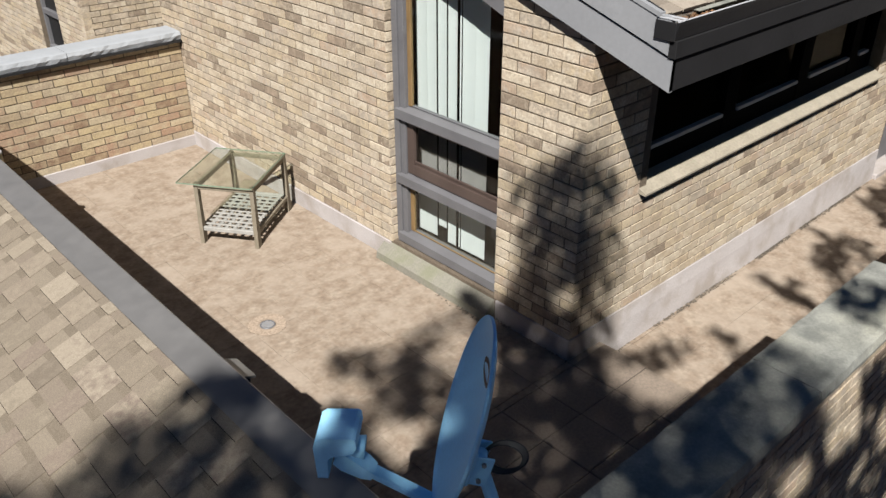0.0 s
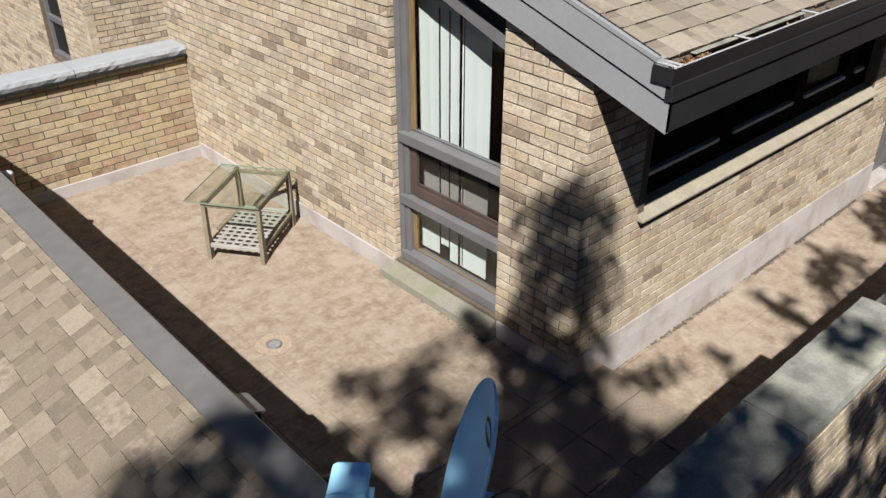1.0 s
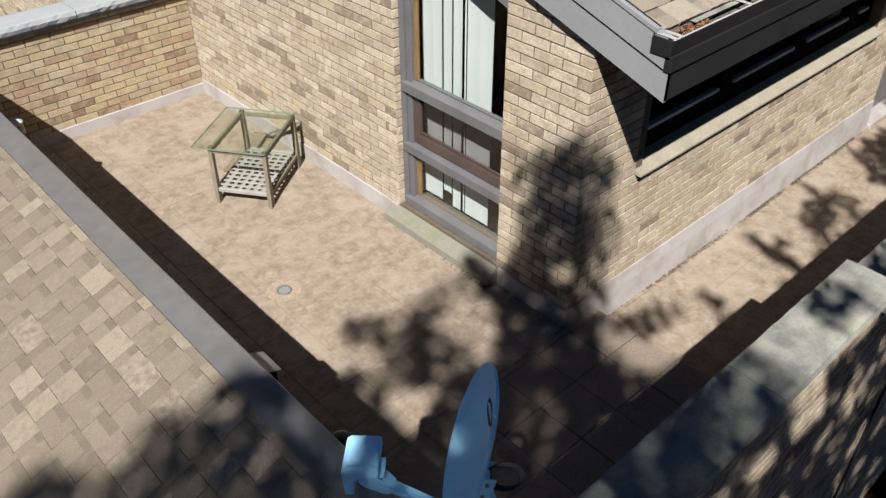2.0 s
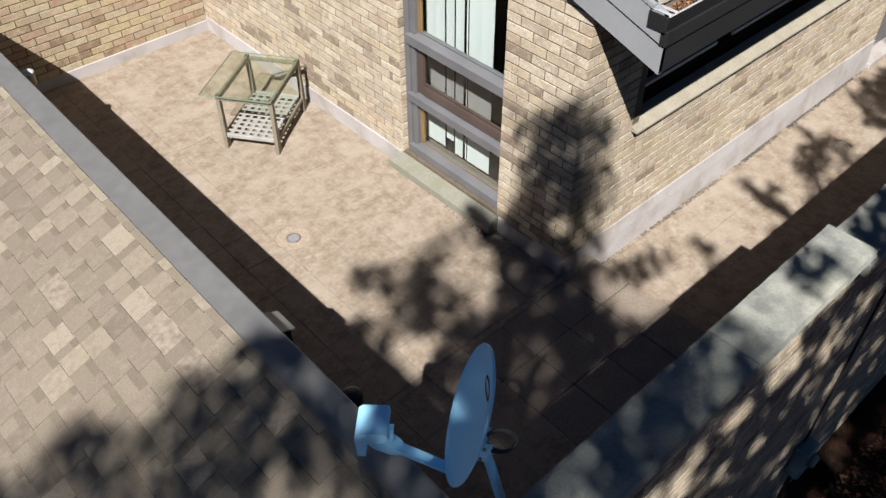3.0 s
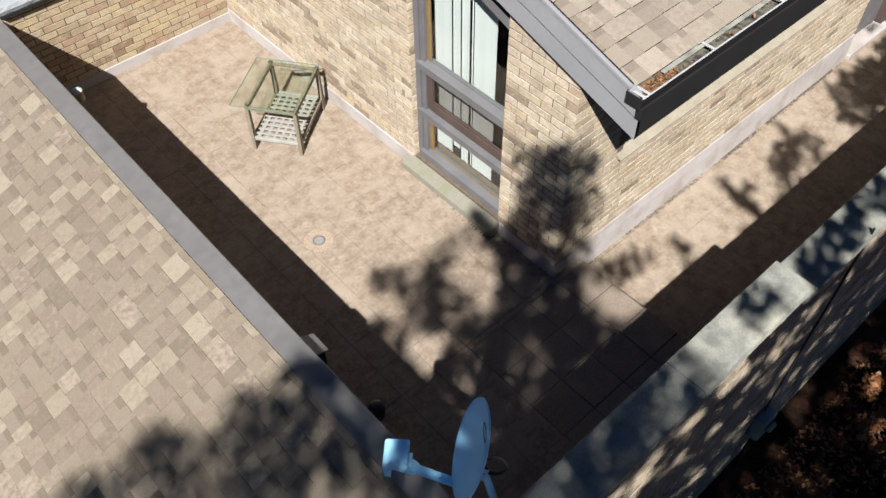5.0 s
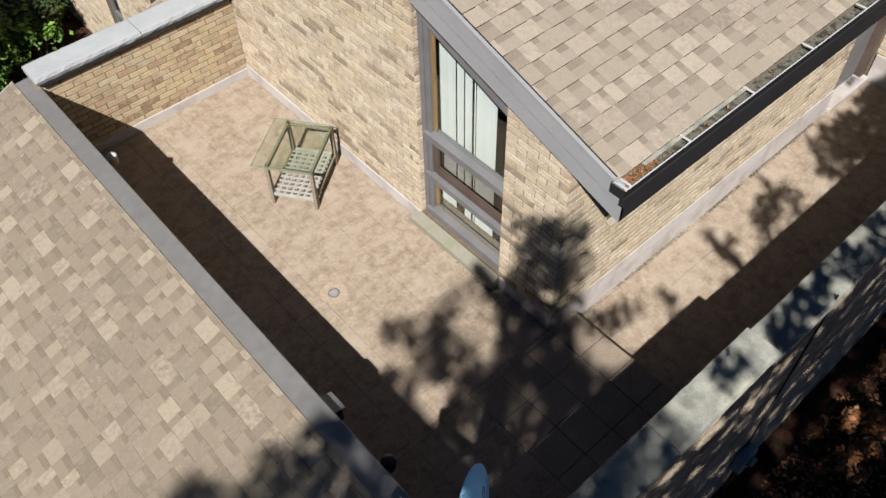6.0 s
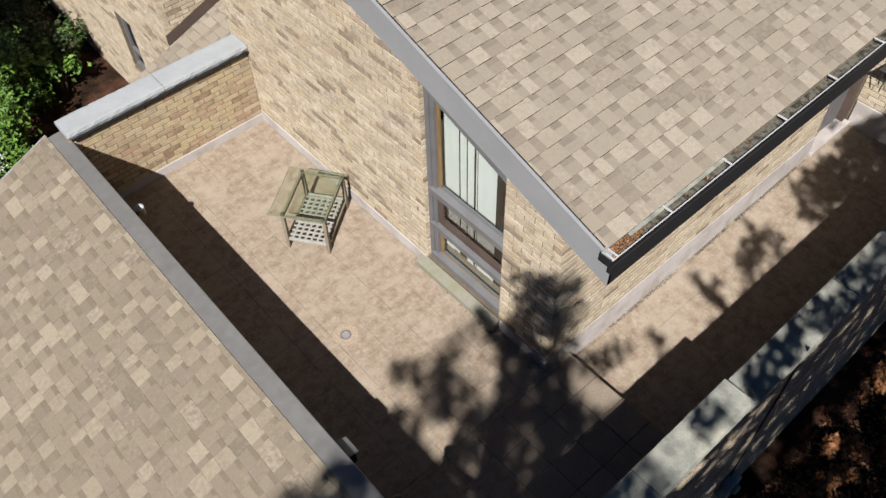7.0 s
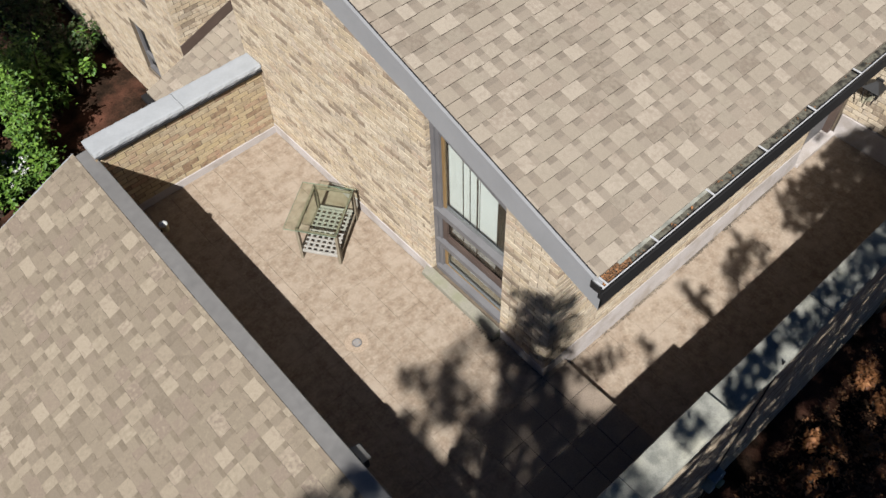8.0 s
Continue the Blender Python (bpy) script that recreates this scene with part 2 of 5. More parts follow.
M_BLIND = material("white_vertical_blind", [(0.74, 0.76, 0.74), (0.82, 0.83, 0.81)], scale=3, rough=0.7, second=0.03, spec=0.2)
M_STONE = material("limestone_sill", [(0.47, 0.42, 0.33), (0.56, 0.50, 0.40)], scale=6, rough=0.9, bump=0.002, bump_scale=60, second=0.12, spec=0.15)
M_DULL_STONE = material("dull_limestone", [(0.335, 0.295, 0.225), (0.42, 0.37, 0.285)], scale=6, rough=0.9, bump=0.002, bump_scale=60, second=0.15, spec=0.15)
M_YELLOWED = material("yellowed_plastic", [(0.45, 0.37, 0.20), (0.55, 0.46, 0.27)], scale=8, rough=0.5, second=0.1)
M_STEP = material("mossy_concrete_sill", [(0.25, 0.235, 0.19), (0.33, 0.31, 0.255)], scale=4, rough=0.9, bump=0.002, bump_scale=80,
                  stain=(0.20, 0.205, 0.12), stain_scale=4, stain_amount=0.6, second=0.15, spec=0.15)
M_GUTTER = material("dark_gutter", [(0.015, 0.015, 0.016), (0.022, 0.022, 0.023)], scale=4, rough=0.45, second=0.05)
M_METAL = material("galvanised_metal", [(0.55, 0.55, 0.56), (0.68, 0.68, 0.69)], scale=12, rough=0.35, metal=0.8, second=0.06)
M_HANGER = material("pale_aluminium", [(0.55, 0.55, 0.56), (0.66, 0.66, 0.67)], scale=12, rough=0.5, metal=0.15, second=0.06)
M_GUTTER_DEBRIS = material("gutter_debris", [(0.014, 0.013, 0.010), (0.050, 0.044, 0.033), (0.16, 0.15, 0.115), (0.04, 0.034, 0.025)], scale=16, rough=0.95, bump=0.004, bump_scale=90, second=0.4)
M_LITTER = material("leaf_litter", [(0.08, 0.045, 0.022), (0.22, 0.11, 0.05), (0.40, 0.18, 0.07)], scale=40, rough=0.95, bump=0.004, bump_scale=110, per="island", spread=0.4)
M_DISH = material("blue_grey_dish_paint", [(0.62, 1.22, 1.62), (0.66, 1.26, 1.65)], scale=3, rough=0.55, second=0.04, spec=0.3)
M_METER = material("blue_grey_enamel", [(0.16, 0.24, 0.30), (0.22, 0.31, 0.38)], scale=14, rough=0.4, second=0.15)
M_BLACK = material("black_rubber", [(0.012, 0.012, 0.013), (0.02, 0.02, 0.021)], scale=10, rough=0.5, second=0.1)
M_TEAK = material("weathered_teak", [(0.20, 0.165, 0.115), (0.30, 0.255, 0.185)], scale=9, rough=0.8, stretch=(3, 3, 1), bump=0.001, bump_scale=120, second=0.2)
M_SLAT = material("silvered_slat", [(0.34, 0.325, 0.295), (0.45, 0.43, 0.39)], scale=9, rough=0.8, bump=0.001, bump_scale=120, second=0.15)
M_SOIL = material("dark_mulch", [(0.014, 0.009, 0.006), (0.034, 0.020, 0.013), (0.06, 0.033, 0.022)], scale=3, rough=1.0, bump=0.02, bump_scale=26, second=0.5,
                  stain=(0.20, 0.085, 0.055), stain_scale=1.2, stain_amount=0.6, spec=0.05)
M_LEAF = material("green_leaf", [(0.03, 0.075, 0.010), (0.09, 0.19, 0.022), (0.16, 0.28, 0.036), (0.06, 0.14, 0.018)], scale=3, per="island", spread=0.5, rough=0.55, second=0.15, spec=0.3)
M_FERN = material("fern_leaf", [(0.13, 0.24, 0.03), (0.22, 0.36, 0.05), (0.17, 0.30, 0.04)], scale=3, per="island", spread=0.4, rough=0.55, second=0.12, spec=0.3)
M_PETAL = material("white_petal", [(0.70, 0.70, 0.67), (0.82, 0.82, 0.79)], scale=6, per="island", spread=0.2, rough=0.7, second=0.05, spec=0.2)
M_RUSSET = material("russet_leaf", [(0.13, 0.048, 0.018), (0.28, 0.115, 0.042), (0.38, 0.175, 0.070), (0.19, 0.072, 0.028)], scale=3, per="island", spread=0.5, rough=0.6, second=0.15, spec=0.2)
# dark purplish leaves; part of the trees' shade is put into their colour
M_LEAF_DARK = material("dark_leaf", [(0.02, 0.04, 0.010), (0.04, 0.075, 0.016), (0.05, 0.03, 0.02)], scale=3, per="island", spread=0.5, rough=0.6, second=0.15, spec=0.2)
M_BARK = material("bark", [(0.07, 0.05, 0.036), (0.13, 0.10, 0.075)], scale=12, rough=0.95, bump=0.012, bump_scale=25, stretch=(1, 1, 0.25), second=0.3, spec=0.1)


def glass(name, tint=(0.93, 0.97, 0.95), rough=0.0, gloss_top=0.75, gloss_low=0.035):
    m = bpy.data.materials.new(name)
    m.use_nodes = True
    n, l = m.node_tree.nodes, m.node_tree.links
    n.remove(n["Principled BSDF"])
    clear = n.new("ShaderNodeBsdfTransparent")
    clear.inputs[0].default_value = (*tint, 1)
    gloss = n.new("ShaderNodeBsdfGlossy")
    gloss.inputs["Roughness"].default_value = rough
    facing = n.new("ShaderNodeLayerWeight")
    facing.inputs[0].default_value = 0.5
    power = n.new("ShaderNodeMath")
    power.operation = "POWER"
    power.inputs[1].default_value = 4.0
    l.new(facing.outputs["Facing"], power.inputs[0])
    fres = n.new("ShaderNodeMath")
    fres.operation = "MULTIPLY_ADD"
    fres.inputs[1].default_value, fres.inputs[2].default_value = gloss_top, gloss_low
    l.new(power.outputs[0], fres.inputs[0])
    mix = n.new("ShaderNodeMixShader")
    l.new(fres.outputs[0], mix.inputs[0])
    l.new(clear.outputs[0], mix.inputs[1])
    l.new(gloss.outputs[0], mix.inputs[2])
    l.new(mix.outputs[0], n["Material Output"].inputs[0])
    return m


M_GLASS = glass("window_glass", (0.92, 0.96, 0.945))
M_TABLEGLASS = glass("green_table_glass", (0.925, 0.955, 0.915))
M_SCREENED = glass("screened_glass", (0.60, 0.60, 0.585))
M_DARKGLASS = glass("dark_glass", (0.25, 0.25, 0.25), 0.0, 0.14, 0.010)
M_GLASSEDGE = material("glass_edge", [(0.20, 0.28, 0.20), (0.26, 0.35, 0.26)], scale=10, rough=0.2, second=0.05)

# ---------------------------------------------------------------- the place in numbers
GROUND = -2.55
PITCH, LOW_PITCH = 0.32, 0.425
EAVE_Y, RAKE_X = -0.472, -0.062
STEP = -0.155  # the passage along the south wall lies one step below the terrace


def roof_z(y):
    """Height of the house roof's shingles."""
    return 2.308 + PITCH * y


def soffit_z(y):
    return 2.308 - 0.295 + PITCH * y


def low_roof_z(x):
    """Height of the neighbouring wing's roof, which falls away from the terrace."""
    return 0.985 + LOW_PITCH * (x + 2.30)


# ---------------------------------------------------------------- ground
g = Geo()
def ground_h(x, y):
    return GROUND + 0.10 * noise.noise(Vector((x * 0.45, y * 0.45, 3.0))) + 0.04 * noise.noise(Vector((x * 1.9, y * 1.9, 7.0)))
xs = [-400, -120, -40] + [-14 + 0.5 * i for i in range(64)] + [40, 120, 400]
ys = [-400, -120, -40] + [-12 + 0.5 * i for i in range(64)] + [40, 120, 400]
gv = [(x, y, ground_h(x, y) if abs(x) < 30 and abs(y) < 30 else GROUND) for y in ys for x in xs]
gf = [(j * len(xs) + i, j * len(xs) + i + 1, (j + 1) * len(xs) + i + 1, (j + 1) * len(xs) + i) for j in range(len(ys) - 1) for i in range(len(xs) - 1)]
g.add(gv, gf)
solid("ground", g, M_SOIL, "dark brown mulch and soil below the terrace", "ground", "structure", smooth=True)

# ---------------------------------------------------------------- terrace slab
g = Geo()
g.box((-2.24, -1.62, -0.30), (0.10, 4.98, -0.009))
g.box((0.10, -1.62, -0.30), (0.302, 0.10, -0.009))
g.box((0.302, -1.62, -0.40), (5.45, 0.10, STEP - 0.009))
floor = solid("floor", g, M_JOINT, "tan stained square pavers on a roof terrace", "floor", "structure")

# ---------------------------------------------------------------- brick walls
COURSE, BRICK_L, JOINT, BRICK_D = 0.0675, 0.203, 0.010, 0.09
_brick_meshes = {}


def brick_geo(length, seedling):
    """One brick, lying along x from 0, its face at y = 0, with a chamfered and slightly uneven face."""
    r = random.Random(str(seedling))
    h, d, c = COURSE - JOINT, BRICK_D, 0.0010
    j = lambda: r.uniform(-0.0015, 0.0015)
    back = [(0, d, 0), (length, d, 0), (length, d, h), (0, d, h)]
    mid = [(j(), c, j()), (length + j(), c, j()), (length + j(), c, h + j()), (j(), c, h + j())]
    front = [(c, j() - 0.001, c), (length - c, j(), c), (length - c, j(), h - c), (c, j() - 0.001, h - c)]
    f = [(8, 9, 10, 11)]
    for a in range(4):
        b = (a + 1) % 4
        f += [(a, b, 4 + b, 4 + a), (4 + a, 4 + b, 8 + b, 8 + a)]
    return back + mid + front, f


def brick_spans(u0, u1, holes):
    """The pieces of u0..u1 left over by the holes."""
    out = [(u0, u1)]
    for a, b in holes:
        nxt = []
        for p, q in out:
            if b <= p or a >= q:
                nxt.append((p, q))
                continue
            if a > p:
                nxt.append((p, a))
            if b < q:
                nxt.append((b, q))
        out = nxt
    return out


def brick_wall(parent, origin, along, face, length, z0, z1, single=None, holes=(), top=None, start=None, far_name="brickwork", paints=None):
    """Running bond on a face. origin: corner at u = 0; along, face: unit vectors; holes: (u0, u1, z0, z1); single(u, z): bricks that are objects."""
    origin, along, face = Vector(origin), Vector(along), Vector(face)
    basis = Matrix((along, -face, Vector((0, 0, 1)))).transposed().to_4x4()
    joined = Geo()
    own, rest = paints or (M_BRICK, M_BRICK_FAR)
    count = 0
    bonded = start is not None
    start = start or (lambda c: 0.0)
    for c in range(int((z1 - z0) / COURSE + 0.01)):
        z = z0 + c * COURSE + JOINT / 2
        cuts = [(a - JOINT / 2, b + JOINT / 2) for a, b, p, q in holes if z + COURSE > p + 0.02 and z < q - 0.02]
        for p, q in brick_spans(start(c), length, cuts):
            u = p
            first = True
            while u < q - 0.03:
                grid = (BRICK_L + JOINT)
                if first:
                    step = BRICK_L if bonded and abs(p - start(c)) < 1e-6 else grid - ((p + (c % 2) * grid / 2) % grid) - JOINT
                    if step < 0.05:
                        step += grid
                else:
                    step = BRICK_L
                first = False
                step = min(step, q - u)
                if q - (u + step + JOINT) < 0.045:
                    step = q - u
                if top is None or z + COURSE < top(u + step / 2):
                    key = (round(step, 3), (c * 7 + int(u * 31)) % 3)
                    m = Matrix.Translation(origin + along * u + Vector((0, 0, z))) @ basis
                    if single and single(u, z) and count < 300:
                        kept = (key, own.name)
                        if kept not in _brick_meshes:
                            _brick_meshes[kept] = Geo().add(*brick_geo(key[0], key)).mesh("brick", own)
                        b = part("brick", _brick_meshes[kept], None, parent)
                        b.matrix_basis = m
                        count += 1
                    else:
                        joined.add(*brick_geo(step, key), m)
                u += step + JOINT
    if joined.v:
        part(far_name, joined, rest, parent, kind="stuff")


# house walls: cores of mortar, 6 mm behind the bricks' faces
WIN_Y0, WIN_Y1, WIN_Z0 = 0.64, 1.68, 0.17
PLINTH = 0.142
R = 0.0050
wall_west = thing("wall_west", "buff brick house wall on a pale concrete plinth", "wall", kind="structure")
g = Geo()
def wall_x(g, y0, y1, z0, zt):
    """Core of the terrace wall between y0 and y1, its top following the roof."""
    v = [(R, y0, z0), (0.26, y0, z0), (0.26, y1, z0), (R, y1, z0), (R, y0, zt(y0)), (0.26, y0, zt(y0)), (0.26, y1, zt(y1)), (R, y1, zt(y1))]
    g.add(v, [(0, 1, 2, 3), (4, 7, 6, 5), (0, 4, 5, 1), (1, 5, 6, 2), (2, 6, 7, 3), (3, 7, 4, 0)])
wall_x(g, R, WIN_Y0 - R, GROUND - 0.2, lambda y: soffit_z(y) + 0.06)
wall_x(g, WIN_Y1 + R, 5.04, GROUND - 0.2, lambda y: soffit_z(y) + 0.06)
wall_x(g, WIN_Y0 - R, WIN_Y1 + R, GROUND - 0.2, lambda y: WIN_Z0 - 0.012)
g.box((0.26, 5.04 - 0.25, GROUND - 0.2), (3.0, 5.04, 3.2))
part("mortar_core", g, M_MORTAR, wall_west)
g = Geo()
g.box((-0.008, 1.70, -0.012), (0.05, 4.76, PLINTH), 0.006)
g.box((-0.008, -0.008, -0.012), (0.05, WIN_Y0 - 0.02, PLINTH), 0.006)
part("plinth", g, M_PLINTH, wall_west, "pale concrete plinth")

WS_X0, WS_X1, WS_Z0, WS_Z1 = 0.63, 3.92, 0.985, 1.90
DOOR_X0, DOOR_X1 = 4.45, 5.17
wall_south = thing("wall_south", "buff brick wall under a strip of windows", "wall", kind="structure")
g = Geo()
g.box((0.26, R, GROUND - 0.2), (DOOR_X0, 0.26, WS_Z0 - 0.03))
g.box((0.26, R, WS_Z0 - 0.03), (WS_X0, 0.26, 2.2))
g.box((WS_X1, R, WS_Z0 - 0.03), (DOOR_X0, 0.26, 2.2))
g.box((0.26, R, WS_Z1), (5.45, 0.26, 2.2))
g.box((DOOR_X0, R, GROUND - 0.2), (5.45, 0.26, STEP - 0.012))
part("mortar_core", g, M_MORTAR, wall_south)
g = Geo()
rings = [(0.0, 0.006, 0.142), (0.06, 0.012, 0.142), (0.5, 0.030, 0.142), (2.2, 0.034, 0.142), (3.4, 0.024, 0.142), (4.43, 0.014, 0.142)]
v = []
for x, out, top in rings:
    v += [(x, 0.05, STEP - 0.02), (x, -out - 0.004, STEP - 0.02), (x, -out * 0.55 - 0.004, top * 0.3), (x, -0.008, top), (x, 0.05, top)]
f = [tuple(range(5))[::-1], tuple(range(25, 30))] + [(k * 5 + i, k * 5 + (i + 1) % 5, k * 5 + 5 + (i + 1) % 5, k * 5 + 5 + i) for k in range(5) for i in range(5)]
g.add(v, f)
part("plinth", g, M_PLINTH, wall_south, "pale concrete plinth")

# end wall beyond the door
wall_east = thing("wall_east", "pale plinth and buff brick wall at the terrace's end", "wall", kind="structure")
g = Geo()
g.box((5.28 + R, -1.68, GROUND), (5.55, 0.26, 2.2))
part("mortar_core", g, M_MORTAR, wall_east)
g = Geo()
g.box((5.262, -1.68, STEP - 0.012), (5.31, -0.012, 0.19), 0.006)
part("plinth", g, M_PLINTH, wall_east, "pale concrete plinth")

# low wall with stone coping
LOW_Y = 4.735
wall_north = thing("wall_north", "low buff brick terrace wall with rough stone coping", "wall", kind="structure")
g = Geo()
g.box((-2.13, LOW_Y + R, GROUND), (-0.004, 4.95, 1.044))
part("mortar_core", g, M_MORTAR, wall_north)
g = Geo()
g.box((-2.13, LOW_Y - 0.010, -0.012), (0.004, LOW_Y + 0.04, 0.105), 0.006)
part("plinth", g, M_PLINTH, wall_north, "pale concrete plinth")


def coping_slab(parent, x0, x1, y0, y1, z0, z1, mat, rough_edge, seedling, name="coping_stone"):
    """A stone slab with split, uneven long edges."""
    r = random.Random(str(seedling))
    n = max(4, int((x1 - x0) / 0.045))
    v, f = [], []
    for i in range(n + 1):
        x = x0 + (x1 - x0) * i / n
        j = lambda: r.uniform(-1, 1) * rough_edge
        v += [(x, y0 + 0.012 + j(), z0), (x, y0 + j() * 0.8, (z0 + z1) / 2 + j()), (x, y0 + 0.010 + j(), z1 - 0.004 + j() * 0.3), (x, y0 + 0.035, z1),
              (x, y1 - 0.035, z1), (x, y1 - 0.010 + j(), z1 - 0.004 + j() * 0.3), (x, y1 + j() * 0.8, (z0 + z1) / 2 + j()), (x, y1 - 0.012 + j(), z0)]
    for i in range(n):
        for k in range(8):
            a, b = i * 8 + k, i * 8 + (k + 1) % 8
            f.append((a, b, b + 8, a + 8))
    f += [tuple(range(8))[::-1], tuple(n * 8 + k for k in range(8))]
    return part(name, Geo().add(v, f), mat, parent)


coping_slab(wall_north, -2.145, -1.043, 4.690, 5.000, 1.048, 1.122, M_COPING, 0.0045, 1)
coping_slab(wall_north, -1.036, -0.004, 4.690, 5.000, 1.048, 1.122, M_COPING, 0.0045, 2)

# thin dark strip along the coping's lower front edge
g = Geo()
g.box((-2.12, 4.684, 1.026), (-0.006, LOW_Y - 0.004, 1.0455))
part("flashing", g, M_GUTTER, wall_north, "dark strip under the coping")

# parapet beside the neighbouring roof, with a metal cap
wall_parapet = thing("parapet_wall", "brick parapet with a grey metal cap", "wall", kind="structure")
g = Geo()
g.box((-2.26, -1.64, GROUND), (-2.13 - R, 4.95, 0.93))
part("mortar_core", g, M_MORTAR, wall_parapet)
g = Geo()
g.prism([(-2.315, 0.955), (-2.315, 0.972), (-2.295, 0.978), (-2.113, 0.990), (-2.106, 0.985), (-2.106, 0.885), (-2.112, 0.885), (-2.118, 0.95)], -1.40, 4.98, 1)
part("metal_cap", g, M_FLASH, wall_parapet, "grey sheet-metal cap flashing")

# parapet towards the garden, weathered slabs
wall_garden = thing("garden_parapet", "weathered terrace parapet above the garden", "wall", kind="structure")
g = Geo()
g.box((-2.26, -1.64 + R, GROUND), (0.395, -1.43, 1.075))
g.box((0.395, -1.64 + R, GROUND), (5.28, -1.43, 0.945))
part("mortar_core", g, M_MORTAR, wall_garden)
for k, (a, b, zt) in enumerate(((-2.30, -0.703, 1.160), (-0.697, 0.400, 1.160), (0.417, 1.97, 1.030), (1.977, 3.58, 1.030), (3.587, 5.26, 1.030))):
    coping_slab(wall_garden, a, b, -1.685, -1.392, zt - 0.085, zt, M_OLD_COPING, 0.0025, 10 + k)

# ---------------------------------------------------------------- house roof
ROOF_X1, ROOF_Y1 = 6.6, 6.4
roof = thing("roof", "tan asphalt shingle roof with grey fascia", "roof", kind="structure")
g = Geo()
yy0, yy1 = EAVE_Y + 0.085, ROOF_Y1
v = []
for x in (RAKE_X + 0.02, ROOF_X1):
    v += [(x, yy0, roof_z(yy0) - 0.018), (x, yy1, roof_z(yy1) - 0.018), (x, yy1, roof_z(yy1) - 0.10), (x, yy0, roof_z(yy0) - 0.10)]
g.add(v, [(0, 1, 5, 4), (3, 7, 6, 2), (0, 4, 7, 3), (1, 2, 6, 5), (0, 3, 2, 1), (4, 5, 6, 7)])
part("roof_deck", g, M_SHINGLE_BASE, roof)
g = Geo()
v = []
for x in (RAKE_X + 0.03, ROOF_X1):
    v += [(x, EAVE_Y + 0.04, soffit_z(EAVE_Y + 0.04)), (x, yy1, soffit_z(yy1)), (x, yy1, soffit_z(yy1) + 0.02), (x, EAVE_Y + 0.04, soffit_z(EAVE_Y + 0.04) + 0.02)]
g.add(v, [(0, 1, 5, 4), (3, 7, 6, 2), (0, 4, 7, 3), (1, 2, 6, 5), (0, 3, 2, 1), (4, 5, 6, 7)])
part("soffit", g, M_SOFFIT, roof, "dark soffit boards")


def rake_board(lo, hi, x0, x1, y0, name, paint=None, label="grey painted fascia board"):
    """A board along the sloping roof edge; lo and hi are heights below the shingles."""
    g = Geo()
    v = []
    for x in (x0, x1):
        v += [(x, y0, roof_z(y0) - lo), (x, ROOF_Y1, roof_z(ROOF_Y1) - lo), (x, ROOF_Y1, roof_z(ROOF_Y1) - hi), (x, y0, roof_z(y0) - hi)]
    g.add(v, [(0, 1, 5, 4), (3, 7, 6, 2), (0, 4, 7, 3), (1, 2, 6, 5), (0, 3, 2, 1), (4, 5, 6, 7)])
    part(name, g, paint or M_FASCIA, roof, label)


rake_board(0.319, 0.168, RAKE_X + 0.012, RAKE_X + 0.040, EAVE_Y - 0.004, "lower_rake_fascia")
rake_board(0.153, -0.002, RAKE_X, RAKE_X + 0.040, EAVE_Y + 0.020, "upper_rake_fascia")
rake_board(0.010, -0.012, RAKE_X - 0.006, RAKE_X + 0.034, EAVE_Y + 0.08, "drip_edge")
# the shadow line between drip edge and shingles, put in as a black strip
rake_board(0.004, -0.0145, RAKE_X + 0.023, RAKE_X + 0.0335, EAVE_Y + 0.085, "shadow_strip", M_GUTTER, "black strip standing in for the shadow line beside the shingles")
ZE = roof_z(EAVE_Y)
# eave boards: same build as the rake boards, in a far darker grey
g = Geo()
g.box((RAKE_X + 0.013, EAVE_Y - 0.004, ZE - 0.319), (ROOF_X1, EAVE_Y + 0.02, ZE - 0.165), 0.002)
part("lower_eave_fascia", g, M_FASCIA_DARK, roof, "dark grey fascia board")
g = Geo()
g.box((RAKE_X + 0.002, EAVE_Y - 0.02, ZE - 0.158), (ROOF_X1, EAVE_Y + 0.02, ZE - 0.076), 0.002)
part("upper_eave_fascia", g, M_FASCIA_DARK, roof, "dark grey fascia board")

# gutter along the eave
GY0, GY1, GZ0, GZ1 = EAVE_Y - 0.012, EAVE_Y + 0.097, ZE - 0.072, ZE + 0.010
gutter = thing("gutter", "dark grey eave gutter full of dead leaves", "gutter", (RAKE_X, GY0, GZ0))
g = Geo()
t_ = 0.004
g.prism([(GY0, GZ1), (GY0 - 0.010, GZ1), (GY0 - 0.010, GZ1 - 0.012), (GY0 + 0.002, GZ0), (GY1, GZ0), (GY1, GZ1 + 0.006), (GY1 - t_, GZ1 + 0.006),
         (GY1 - t_, GZ0 + t_), (GY0 + 0.006, GZ0 + t_), (GY0, GZ1 - 0.012)], RAKE_X - 0.006, 6.55, 0)
part("trough", g, M_GUTTER, gutter)
g = Geo()
g.box((RAKE_X - 0.014, GY0 - 0.002, GZ0 - 0.004), (RAKE_X - 0.006, GY1, GZ1 - 0.002), 0.002)
part("end_cap", g, M_GUTTER, gutter)
g = Geo()
g.box((RAKE_X - 0.008, GY0 - 0.012, GZ1 + 0.0005), (6.55, GY0 - 0.001, GZ1 + 0.004), 0.0012)
part("rim", g, M_HANGER, gutter, "bare metal rim")
